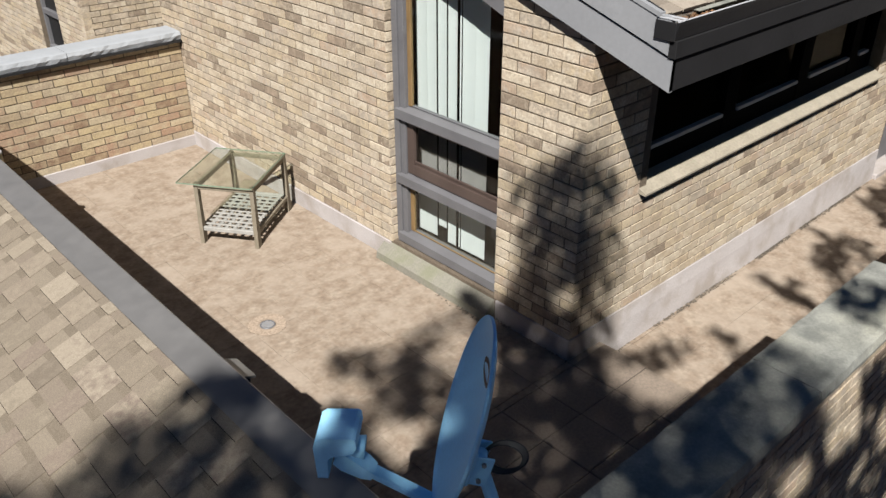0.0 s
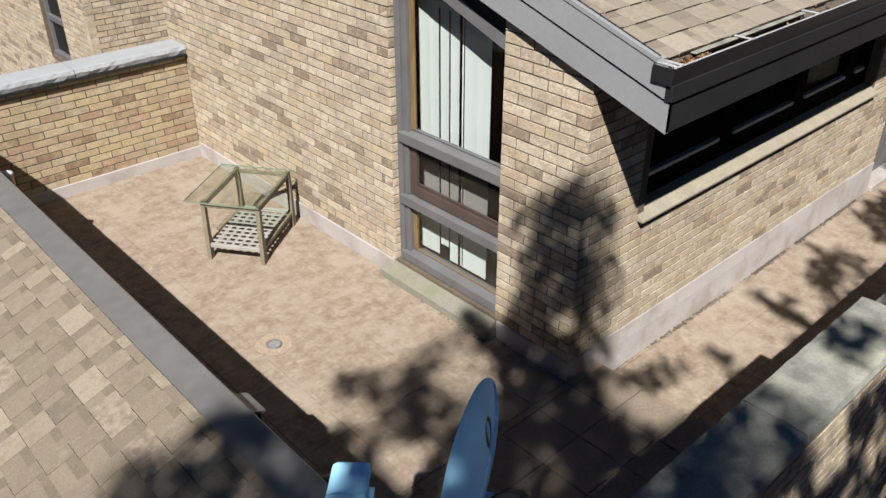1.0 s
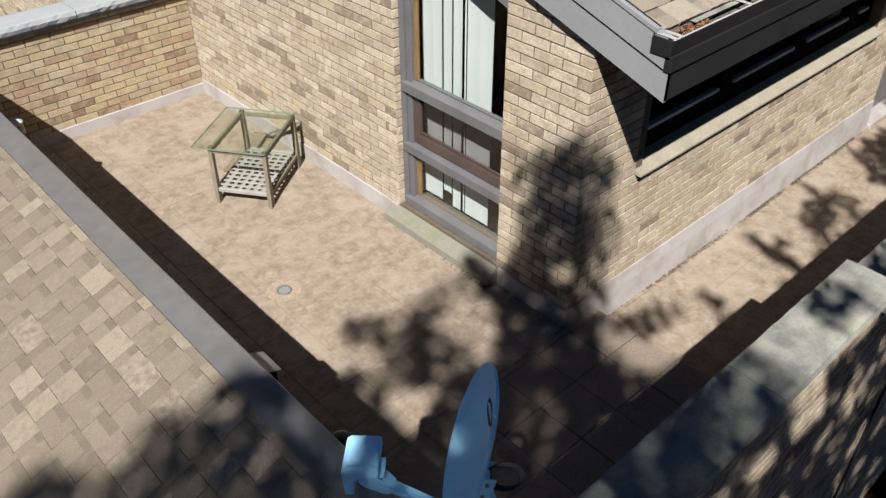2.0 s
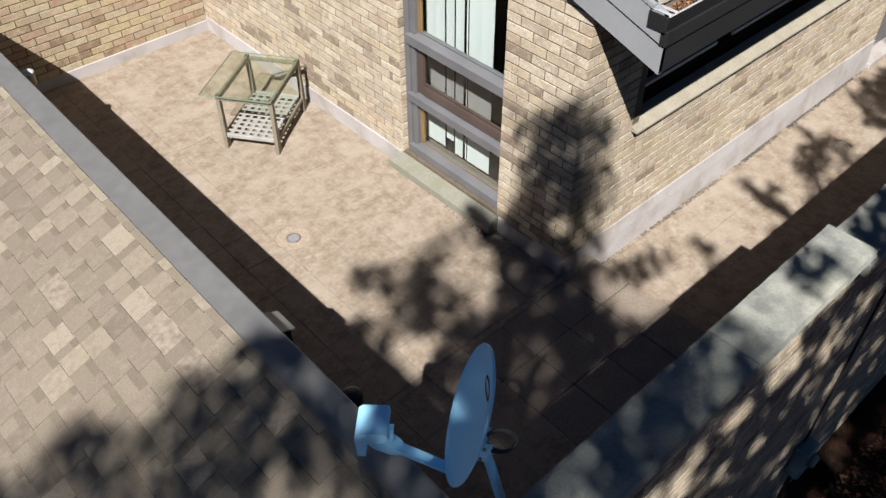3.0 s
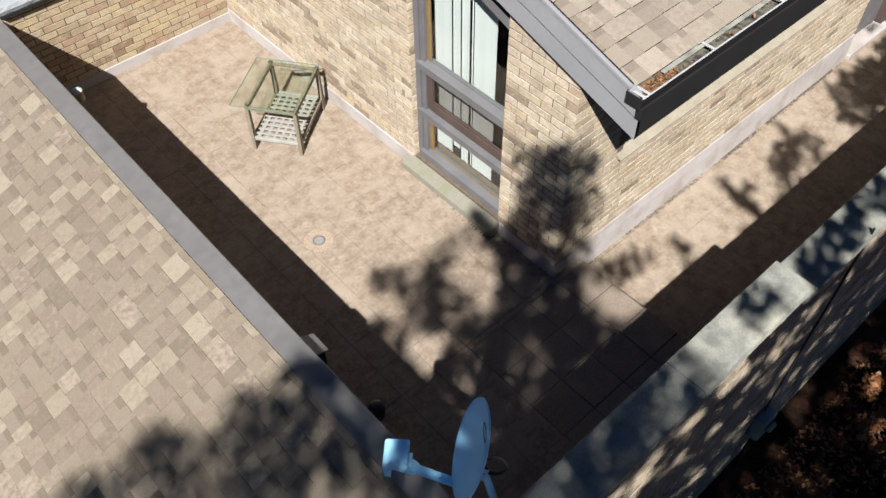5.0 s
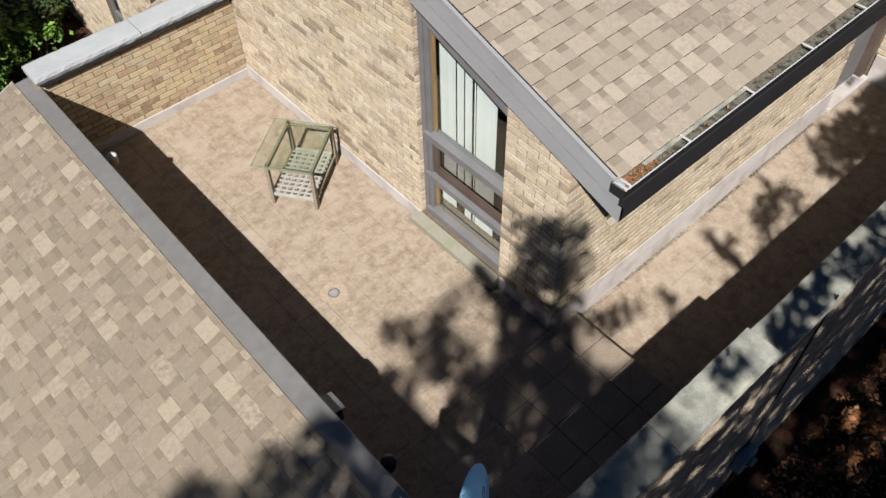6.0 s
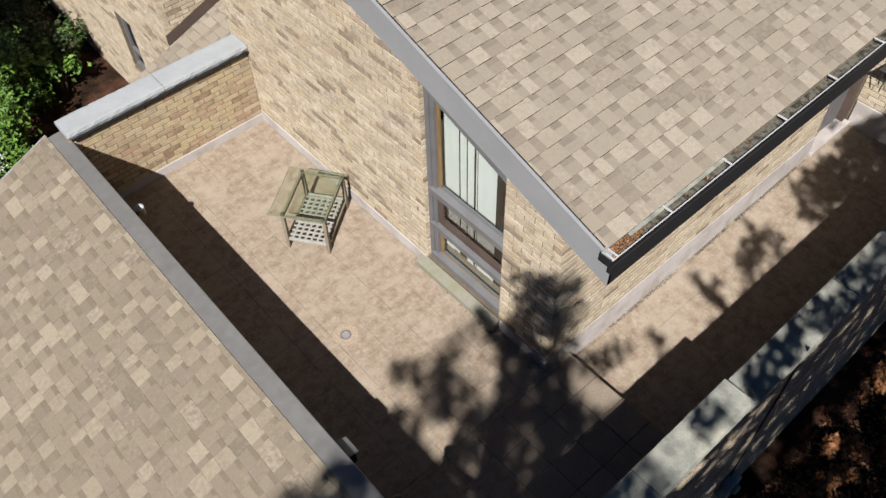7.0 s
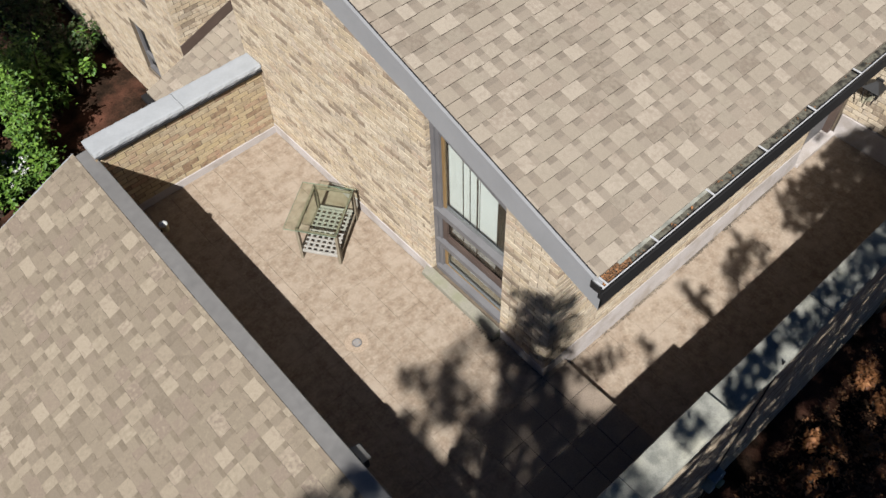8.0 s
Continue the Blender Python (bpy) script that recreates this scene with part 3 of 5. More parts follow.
for k, x in enumerate((RAKE_X + 0.006, RAKE_X + 0.05, 0.596, 1.32, 2.06, 2.80, 3.54, 4.28, 5.02)):
    g = Geo()
    g.box((x - 0.009, GY0 - 0.012, GZ1 + 0.004), (x + 0.009, GY1 + 0.004, GZ1 + 0.010), 0.001)
    part("hanger", g, M_HANGER, gutter, "galvanised gutter hanger")
g = Geo()
g.box((RAKE_X + 0.002, GY0 + 0.008, GZ0 + 0.006), (6.5, GY1 - 0.006, GZ0 + 0.034))
part("silt", g, M_GUTTER_DEBRIS, gutter, "grey-green silt and debris")
g = Geo()
g.box((RAKE_X + 0.27, GY1 - 0.050, GZ1 - 0.006), (1.35, GY1 - 0.005, GZ1 - 0.001), 0.001)
part("flashing_strip", g, M_OLD_COPING, gutter, "pale green-grey flashing strip")
g = Geo()
r = random.Random(4)
for k in range(510):
    x = RAKE_X + 0.03 + ((r.random() ** 2) * 0.35 if k < 450 else (r.random() ** 2) * 5.0)
    y = r.uniform(GY0 + 0.012, GY1 - 0.012)
    z = GZ0 + 0.040 + r.uniform(0, 0.022)
    m = pose(x, y, z, r.uniform(-40, 40), r.uniform(-40, 40), r.uniform(0, 360))
    a, b = r.uniform(0.010, 0.022), r.uniform(0.006, 0.011)
    g.add([(-a, 0, 0), (0, -b, 0.003), (a, 0, 0), (0, b, 0.003)], [(0, 1, 2, 3)], m)
tagged(new("leaf_litter", g.mesh("leaf_litter", M_LITTER)), "dry brown leaf litter lying in the gutter", "leaves", kind="stuff")

# ---------------------------------------------------------------- shingles
def shingles(parent, origin, along, up, width, run, seedling, single, exposure=0.143, limit=300, paints=None, tabs=(0.10, 0.13, 0.15, 0.17, 0.20, 0.23, 0.26), gaps=(0.06, 0.08, 0.10, 0.13, 0.16), shade=(0.26, 0.44), edge_strip=0.0022):
    """Laminated shingles, course by course from the low edge; wide tabs over an under layer, each course lapped by the next."""
    origin, along, up = Vector(origin), Vector(along).normalized(), Vector(up).normalized()
    normal = along.cross(up).normalized()
    if normal.z < 0:
        normal = -normal
    basis = Matrix((along, up, normal)).transposed().to_4x4()
    r = random.Random(seedling)
    own, joined, lapped, dim = paints or (M_SHINGLE, M_SHINGLE_FAR, M_SHINGLE_GAP, M_SHINGLE_BASE)
    far, under, band = Geo(), Geo(), Geo()
    cache, count = {}, 0
    for c in range(int(run / exposure + 0.99)):
        s = c * exposure
        top = min(exposure + 0.03, run - s)
        u = -r.uniform(0, 0.3)
        while u < width:
            w = r.choice(tabs)
            gap = r.choice(gaps)
            a, b = max(u, 0.0), min(u + w, width)
            if b - a > 0.02:
                h0 = 0.0150 + r.uniform(-0.001, 0.0012)
                sk = r.uniform(-0.003, 0.003)
                # the tab's lower edge carries a narrow dark strip on its top
                def tab(L, H, h0=h0, sk=sk):
                    v = [(0, sk, 0.0), (L, sk, 0.0), (L, H, -0.003), (0, H, -0.003), (0, sk, h0 - 0.003), (L, sk, h0 - 0.003), (L, H, 0.0045), (0, H, 0.0045), (0, sk + edge_strip, h0), (L, sk + edge_strip, h0)]
                    return v, [(8, 9, 6, 7), (4, 5, 9, 8), (0, 1, 5, 4), (1, 2, 6, 9, 5), (0, 4, 8, 7, 3), (3, 7, 6, 2)]
                m = Matrix.Translation(origin + along * a + up * s) @ basis
                mid = origin + along * (a + b) / 2 + up * s
                if count < limit and single(mid) and b - a > w - 0.001 and top > exposure:
                    key = (w, r.randrange(3))
                    if key not in cache:
                        cache[key] = Geo().add(*tab(w, top)).mesh("shingle", own)
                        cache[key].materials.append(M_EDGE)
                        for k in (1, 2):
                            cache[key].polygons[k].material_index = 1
                    o = part("shingle", cache[key], None, parent)
                    o.matrix_basis = m
                    count += 1
                else:
                    far.add(*tab(b - a, top), m)
            a, b = max(u + w, 0.0), min(u + w + gap, width)
            if b - a > 0.01:
                m = Matrix.Translation(origin + along * a + up * s) @ basis
                v = [(0, 0.004, 0), (b - a, 0.004, 0), (b - a, top, -0.003), (0, top, -0.003), (0, 0.004, 0.0105), (b - a, 0.004, 0.0105), (b - a, top, 0.003), (0, top, 0.003)]
                under.add(v, [(4, 5, 6, 7), (0, 1, 5, 4), (1, 2, 6, 5), (0, 4, 7, 3), (3, 7, 6, 2)], m)
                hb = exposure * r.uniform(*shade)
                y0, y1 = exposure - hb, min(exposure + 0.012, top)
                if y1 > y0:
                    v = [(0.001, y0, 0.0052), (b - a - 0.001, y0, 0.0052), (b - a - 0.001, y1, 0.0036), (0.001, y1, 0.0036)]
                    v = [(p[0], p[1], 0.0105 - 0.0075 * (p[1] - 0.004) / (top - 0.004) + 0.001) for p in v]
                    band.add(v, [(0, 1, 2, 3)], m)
            u += w + gap
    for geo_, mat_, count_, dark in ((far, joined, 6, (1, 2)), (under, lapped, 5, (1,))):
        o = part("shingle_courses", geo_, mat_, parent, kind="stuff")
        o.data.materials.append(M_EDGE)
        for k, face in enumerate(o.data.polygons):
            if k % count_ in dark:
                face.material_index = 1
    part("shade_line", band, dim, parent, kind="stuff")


y0 = EAVE_Y + 0.075
sl = math.sqrt(1 + PITCH ** 2)
shingles(roof, (RAKE_X + 0.030, y0, roof_z(y0) - 0.014), (1, 0, 0), (0, 1, PITCH), ROOF_X1 - RAKE_X - 0.03, (ROOF_Y1 - y0) * sl, 5,
         lambda p: p.x < 3.2 and p.y < 1.2)

# ---------------------------------------------------------------- neighbouring wing's roof
low_roof = thing("wing_roof", "tan asphalt shingle roof of the lower wing", "roof", kind="structure")
LX0, LX1, LY0, LY1 = -6.4, -2.275, -3.6, 5.02
g = Geo()
v = []
for y in (LY0, LY1):
    v += [(LX0, y, low_roof_z(LX0) - 0.014), (LX1, y, low_roof_z(LX1) - 0.014), (LX1, y, low_roof_z(LX1) - 0.10), (LX0, y, low_roof_z(LX0) - 0.10)]
g.add(v, [(0, 4, 5, 1), (3, 2, 6, 7), (0, 3, 7, 4), (1, 5, 6, 2), (0, 1, 2, 3), (4, 7, 6, 5)])
part("roof_deck", g, M_SHINGLE_BASE, low_roof)
g = Geo()
g.prism([(LX0, low_roof_z(LX0) - 0.20), (LX0, low_roof_z(LX0) - 0.015), (LX1, low_roof_z(LX1) - 0.015), (LX1, low_roof_z(LX1) - 0.20)], LY1, LY1 + 0.025, 1)
part("barge_board", g, M_FASCIA, low_roof, "grey painted barge board")
g = Geo()
g.box((LX0 + 0.4, LY0 + 0.3, GROUND - 0.2), (-2.28, LY1 - 0.15, low_roof_z(LX0) - 0.12))
part("wing_wall", g, M_BRICK_FAR, low_roof)
g = Geo()
g.prism([(LX0 + 0.4, low_roof_z(LX0) - 0.12), (-2.28, low_roof_z(LX0) - 0.12), (-2.28, low_roof_z(-2.28) - 0.11), (LX0 + 0.4, low_roof_z(LX0 + 0.4) - 0.11)], LY1 - 0.16, LY1 - 0.15, 1)
part("gable", g, M_BRICK_FAR, low_roof)
sl = math.sqrt(1 + LOW_PITCH ** 2)
shingles(low_roof, (LX0, LY0, low_roof_z(LX0) - 0.012), (0, 1, 0), (1, 0, LOW_PITCH), LY1 - LY0, (LX1 - LX0) * sl, 8,
         lambda p: p.x > -3.8 and -1.6 < p.y < 2.2, paints=(M_WING, M_WING_FAR, M_WING_GAP, M_WING_BASE), tabs=(0.09, 0.11, 0.13, 0.15, 0.18, 0.24), gaps=(0.06, 0.09, 0.12, 0.15), shade=(0.22, 0.40), edge_strip=0.0032)

# ---------------------------------------------------------------- tall window beside the pier
def window_box(g, x0, x1, y0, y1, z0, z1, c=0.003):
    g.box((x0, y0, z0), (x1, y1, z1), c)


def head_z(y):
    return 1.985 + 0.36 * (y - 0.73)


window = thing("window_1", "tall grey-framed window with white vertical blinds", "window", (0.1, 1.16, WIN_Z0), kind="structure")
jamb_top = lambda y: head_z(y) + 0.05
g = Geo()
window_box(g, 0.035, 0.20, WIN_Y1 - 0.055, WIN_Y1 - 0.002, WIN_Z0, jamb_top(WIN_Y1))
part("jamb", g, M_FRAME, window)
g = Geo()
window_box(g, 0.060, 0.20, WIN_Y1 - 0.105, WIN_Y1 - 0.057, WIN_Z0 + 0.03, jamb_top(WIN_Y1 - 0.1))
part("jamb", g, M_FRAME, window)
g = Geo()
window_box(g, 0.035, 0.20, WIN_Y0 + 0.002, WIN_Y0 + 0.040, WIN_Z0, jamb_top(WIN_Y0) - 0.02)
part("jamb", g, M_FRAME, window)
g = Geo()
g.prism([(WIN_Y0, head_z(WIN_Y0)), (WIN_Y1, head_z(WIN_Y1)), (WIN_Y1, head_z(WIN_Y1) + 0.085), (WIN_Y0, head_z(WIN_Y0) + 0.085)], 0.03, 0.20, 0)
part("sloping_head", g, M_FRAME, window)
# fills the gap up to the soffit; the deep shade there is its dark colour
g = Geo()
g.prism([(WIN_Y0, head_z(WIN_Y0) + 0.085), (WIN_Y1, head_z(WIN_Y1) + 0.085), (WIN_Y1, soffit_z(WIN_Y1) + 0.05), (WIN_Y0, soffit_z(WIN_Y0) + 0.05)], 0.06, 0.18, 0)
part("top_panel", g, M_SOFFIT, window, "dark panel standing in for the shaded space under the eaves")
for z0, z1, x0 in ((WIN_Z0, WIN_Z0 + 0.085, -0.004), (0.635, 0.72, 0.0), (1.115, 1.205, 0.0)):
    g = Geo()
    v = [(x0, WIN_Y0 + 0.004, z0), (x0, WIN_Y1 - 0.035, z0), (0.2, WIN_Y1 - 0.035, z0), (0.2, WIN_Y0 + 0.004, z0),
         (x0, WIN_Y0 + 0.004, z1 - 0.022), (x0, WIN_Y1 - 0.035, z1 - 0.022), (0.2, WIN_Y1 - 0.035, z1), (0.2, WIN_Y0 + 0.004, z1)]
    g.add(v, [(0, 1, 2, 3), (4, 7, 6, 5), (0, 4, 5, 1), (1, 5, 6, 2), (2, 6, 7, 3), (3, 7, 4, 0)])
    part("transom", g, M_FRAME, window)
for z0, z1, mat_ in ((0.255, 0.635, M_WOODFRAME), (0.72, 1.115, M_BROWNFRAME), (1.205, None, M_WOODFRAME)):
    ya, yb = WIN_Y0 + 0.042, WIN_Y1 - 0.107
    w = 0.036 if mat_ is M_WOODFRAME else 0.065
    xs0 = 0.116 if mat_ is M_WOODFRAME else 0.085
    sash = None
    for k in range(4 if z1 else 3):
        g = Geo()
        if k == 0:
            window_box(g, xs0, 0.16, yb - w, yb, z0, z1 if z1 else head_z(yb))
        elif k == 1:
            window_box(g, xs0, 0.16, ya, ya + w * 0.35, z0, z1 if z1 else head_z(ya))
        elif k == 2:
            window_box(g, xs0 + (0.006 if mat_ is M_WOODFRAME else -0.005), 0.142, ya + w * 0.35, yb - w, z0, z0 + (0.008 if mat_ is M_WOODFRAME else 0.075))
        else:
            window_box(g, xs0, 0.16, ya + w * 0.35, yb - w, z1 - (0.02 if mat_ is M_WOODFRAME else 0.035), z1)
        paint_ = M_FRAME if k == 2 and z1 is None else mat_
        part("sash_rail", g, paint_, window, {M_WOODFRAME: "varnished wooden glazing bead", M_BROWNFRAME: "brown painted hopper sash"}.get(paint_, ""))
    if mat_ is M_BROWNFRAME:
        g = Geo()
        window_box(g, xs0 + 0.02, 0.15, ya + w * 0.35, yb - w, z0 + 0.078, z0 + 0.092)
        part("sash_rail", g, M_BROWNFRAME, window)
        g = Geo()
        window_box(g, xs0 + 0.012, xs0 + 0.035, ya + w * 0.35, yb - w, z0 + 0.0925, z0 + 0.104)
        part("screen_frame", g, M_BROWNFRAME, window, "brown insect screen frame")
    g = Geo()
    zt0, zt1 = (z1, z1) if z1 else (head_z(ya), head_z(yb))
    g.add([(0.13, ya, z0), (0.13, yb, z0), (0.13, yb, zt1), (0.13, ya, zt0), (0.134, ya, z0), (0.134, yb, z0), (0.134, yb, zt1), (0.134, ya, zt0)],
          [(0, 3, 2, 1), (4, 5, 6, 7), (0, 1, 5, 4), (1, 2, 6, 5), (2, 3, 7, 6), (3, 0, 4, 7)])
    p_ = part("pane", g, M_SCREENED if mat_ is M_BROWNFRAME else M_GLASS, window, "dim pane behind an insect screen" if mat_ is M_BROWNFRAME else "clear window pane")
    p_.visible_shadow = False

g = Geo()
g.box((-0.002, WIN_Y0 - 0.006, WIN_Z0 + 0.02), (0.034, WIN_Y0 + 0.006, head_z(WIN_Y0) - 0.02), 0.002)
part("sealant_bead", g, M_STONE, window, "pale sealant bead")

# vertical blind behind the panes
blind = thing("vertical_blind", "white fabric vertical blind hanging behind the window", "blind", (0.22, 1.2, WIN_Z0))
r = random.Random(9)
# one slat each: two edges, depth and twist
for ya, yb, xd, zb in ((1.650, 1.540, 0.205, 0.200), (1.545, 1.450, 0.209, 0.200), (1.432, 1.349, 0.207, 0.300), (1.331, 1.246, 0.203, 0.200), (1.226, 1.212, 0.208, 0.200),
                       (1.199, 1.080, 0.205, 0.200), (1.085, 0.964, 0.207, 0.200)):
    g = Geo()
    n = 5
    v, f = [], []
    for i in range(n + 1):
        u = i / n
        yv = ya + (yb - ya) * u
        xv = xd + 0.0025 * math.sin(math.pi * u)
        for z in (zb, head_z(yv) + 0.06):
            v.append((xv, yv, z))
    for i in range(n):
        f.append((2 * i, 2 * i + 1, 2 * i + 3, 2 * i + 2))
    part("slat", g.add(v, f), M_BLIND, blind, smooth=True)
g = Geo()
g.box((0.19, 0.68, head_z(0.68) + 0.07), (0.24, 1.60, head_z(0.68) + 0.11), 0.004)
part("head_rail", g, M_BLIND, blind)
blind.matrix_basis = Matrix.Translation((0.03, 0, 0)) @ blind.matrix_basis
# the frame stands 3 cm back from the brick face and is shallow
window.matrix_basis = Matrix.Translation((0.03, 0, 0)) @ Matrix.Diagonal((0.52, 1, 1, 1)) @ window.matrix_basis
# room behind; its darkness is put into the near-black wall colour
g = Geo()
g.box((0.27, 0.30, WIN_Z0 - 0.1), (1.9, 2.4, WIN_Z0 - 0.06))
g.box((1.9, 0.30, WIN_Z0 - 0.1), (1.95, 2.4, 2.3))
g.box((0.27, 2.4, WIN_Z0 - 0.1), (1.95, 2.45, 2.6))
solid("room_wall", g, M_DARK, "near-black walls standing for the unlit room behind the tall window", "wall", "structure")

# sill slab below the window
g = Geo()
v = [(-0.085, 0.63, -0.010), (0.03, 0.63, -0.010), (0.03, 1.78, -0.010), (-0.085, 1.78, -0.010),
     (-0.080, 0.635, 0.055), (0.03, 0.635, 0.155), (0.03, 1.775, 0.155), (-0.080, 1.775, 0.055)]
g.add(v, [(0, 3, 2, 1), (4, 5, 6, 7), (0, 1, 5, 4), (1, 2, 6, 5), (2, 3, 7, 6), (3, 0, 4, 7)])
solid("window_sill", g, M_STEP, "mossy sloping concrete sill below the tall window", "sill", "structure")

# ---------------------------------------------------------------- strip window under the eave
strip = thing("window_2", "dark strip of windows above a stone sill", "window", (2.2, 0.0, WS_Z0), kind="structure")
g = Geo()
g.add([(0.555, -0.050, 0.950), (3.92, -0.050, 0.950), (3.92, 0.09, 0.950), (0.555, 0.09, 0.950), (0.555, -0.050, 0.963), (3.92, -0.050, 0.963), (3.92, 0.09, 1.022), (0.555, 0.09, 1.022)],
      [(0, 3, 2, 1), (4, 5, 6, 7), (0, 1, 5, 4), (1, 2, 6, 5), (2, 3, 7, 6), (3, 0, 4, 7)])
part("stone_sill", g, M_DULL_STONE, strip, "sloped tan limestone sill")
bars = [WS_X0, 1.67, 2.70, 3.56, WS_X1]
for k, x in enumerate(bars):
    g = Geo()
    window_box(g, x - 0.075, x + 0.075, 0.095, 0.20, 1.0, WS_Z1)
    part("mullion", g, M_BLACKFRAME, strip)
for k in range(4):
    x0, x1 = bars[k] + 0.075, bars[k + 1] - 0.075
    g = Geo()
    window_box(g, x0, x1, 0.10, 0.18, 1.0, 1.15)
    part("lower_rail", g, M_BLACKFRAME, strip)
    g = Geo()
    window_box(g, x0 + 0.02, x1 - 0.02, 0.085, 0.128, 1.152, 1.180)
    part("glazing_bar", g, M_HANGER, strip, "pale metal glazing bar")
    g = Geo()
    g.box((x0, 0.135, 1.15), (x1, 0.139, WS_Z1))
    p_ = part("pane", g, M_DARKGLASS, strip)
    p_.visible_shadow = False
# closed box behind the strip, painted near black in place of interior shade
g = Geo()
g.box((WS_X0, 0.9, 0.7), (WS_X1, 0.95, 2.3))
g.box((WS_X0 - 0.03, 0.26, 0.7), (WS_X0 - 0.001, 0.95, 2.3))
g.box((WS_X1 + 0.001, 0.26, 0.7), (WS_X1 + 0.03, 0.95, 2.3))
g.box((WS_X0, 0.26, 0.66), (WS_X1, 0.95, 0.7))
solid("room_wall", g, M_DARK, "near-black walls standing for the unlit room behind the strip window", "wall", "structure")

# ---------------------------------------------------------------- door at the far end
door = thing("door_1", "grey-brown terrace door in a brick recess", "door", (4.84, 0.02, STEP), kind="structure")
g = Geo()
g.box((DOOR_X0, 0.10, STEP + 0.05), (DOOR_X1 + 0.09, 0.16, 1.86), 0.004)
part("leaf", g, M_FRAME, door)
for x0, x1 in ((DOOR_X0 - 0.002, DOOR_X0 + 0.07), (DOOR_X1, DOOR_X1 + 0.088)):
    g = Geo()
    g.box((x0, 0.02, STEP), (x1, 0.12, 1.86), 0.004)
    part("jamb", g, M_BROWNFRAME, door)
g = Geo()
g.box((DOOR_X0 - 0.02, -0.05, STEP - 0.011), (5.258, 0.12, STEP + 0.05), 0.006)
part("threshold", g, M_PLINTH, door, "pale concrete threshold")
g = Geo()
g.tube([(DOOR_X0 + 0.13, 0.10, 0.85), (DOOR_X0 + 0.13, 0.05, 0.85), (DOOR_X0 + 0.24, 0.05, 0.85)], 0.009)
part("handle", g, M_METAL, door, "metal lever handle")

# wall lantern on the end wall
lantern = thing("wall_lantern", "black metal lantern fixed to the brick end wall", "wall lamp", (5.40, -0.20, 0.90))
LZ = -0.15
g = Geo()
g.box((5.455, -0.24, 0.80), (5.475, -0.16, 1.05), 0.004)
part("back_plate", g, M_BLACK, lantern)
g = Geo()
v = [(5.40 + sx * a, -0.20 + sy * a, z + LZ) for a, z in ((0.088, 1.095), (0.11, 1.11), (0.015, 1.20)) for sx, sy in ((-1, -1), (1, -1), (1, 1), (-1, 1))]
f = [(0, 3, 2, 1)] + [(k * 4 + i, k * 4 + (i + 1) % 4, k * 4 + 4 + (i + 1) % 4, k * 4 + 4 + i) for k in (0, 1) for i in range(4)] + [(8, 9, 10, 11)]
part("cap", Geo().add(v, f), M_BLACK, lantern)
g = Geo()
for sx, sy in ((-1, -1), (1, -1), (1, 1), (-1, 1)):
    g.tube([(5.40 + sx * 0.055, -0.20 + sy * 0.055, 0.75), (5.40 + sx * 0.085, -0.20 + sy * 0.085, 0.95)], 0.007, 6)
part("cage", g, M_BLACK, lantern)
g = Geo()
g.box((5.36, -0.24, 0.76), (5.44, -0.16, 0.94), 0.01)
part("glass_body", g, M_GLASS, lantern)

lantern.matrix_basis = Matrix.Translation((-0.195, -0.03, -0.15)) @ lantern.matrix_basis

# ---------------------------------------------------------------- glass side table
table = thing("side_table", "weathered wooden side table with a loose green glass top", "table", (-0.55, 2.88, 0))
TB = Matrix.Translation((-0.655, 2.512, 0)) @ Matrix.Rotation(radians(36.0), 4, "Z")
TL, TW, TH = 0.655, 0.445, 0.50


def table_part(name, geo, mat, label="", smooth=False):
    geo.v = [tuple(TB @ Vector(p)) for p in geo.v]
    return part(name, geo, mat, table, label, smooth)


for lx, ly in ((0, 0), (TL, 0), (0, TW), (TL, TW)):
    g = Geo()
    sx = 1 if lx == 0 else -1
    v = []
    for z, w in ((0, 0.062), (0.10, 0.056), (0.30, 0.042), (TH, 0.040)):
        lean = 0.022 * (1 - z / TH)
        x0, x1 = lx - sx * lean, lx - sx * lean + sx * w
        y0, y1 = ly - 0.016, ly + 0.016
        v += [(min(x0, x1), y0, z), (max(x0, x1), y0, z), (max(x0, x1), y1, z), (min(x0, x1), y1, z)]
    f = [(3, 2, 1, 0), (12, 13, 14, 15)] + [(k * 4 + i, k * 4 + (i + 1) % 4, k * 4 + 4 + (i + 1) % 4, k * 4 + 4 + i) for k in range(3) for i in range(4)]
    table_part("leg", g.add(v, f), M_TEAK)
for ly in (0, TW):
    g = Geo()
    g.box((0.03, ly - 0.013, TH - 0.050), (TL - 0.03, ly + 0.013, TH - 0.004), 0.004)
    table_part("top_rail", g, M_TEAK)
for lx in (0.012, TL - 0.012):
    g = Geo()
    g.box((lx - 0.012, 0.016, TH - 0.046), (lx + 0.012, TW - 0.016, TH - 0.016), 0.004)
    table_part("end_rail", g, M_TEAK)
for ly in (0, TW):
    g = Geo()
    g.box((0.02, ly - 0.012, 0.105), (TL - 0.02, ly + 0.012, 0.140), 0.004)
    table_part("shelf_rail", g, M_TEAK)
g = Geo()
g.box((-0.008, 0.016, 0.105), (0.020, TW - 0.016, 0.140), 0.004)
table_part("shelf_rail", g, M_SLAT)
g = Geo()
g.box((TL - 0.020, 0.016, 0.105), (TL + 0.008, TW - 0.016, 0.140), 0.004)
table_part("shelf_rail", g, M_SLAT)
for k in range(10):
    x = 0.056 + (TL - 0.112) * k / 9
    g = Geo()
    g.box((x - 0.012, 0.012, 0.136), (x + 0.012, TW - 0.012, 0.144), 0.002)
    table_part("shelf_slat", g, M_SLAT)
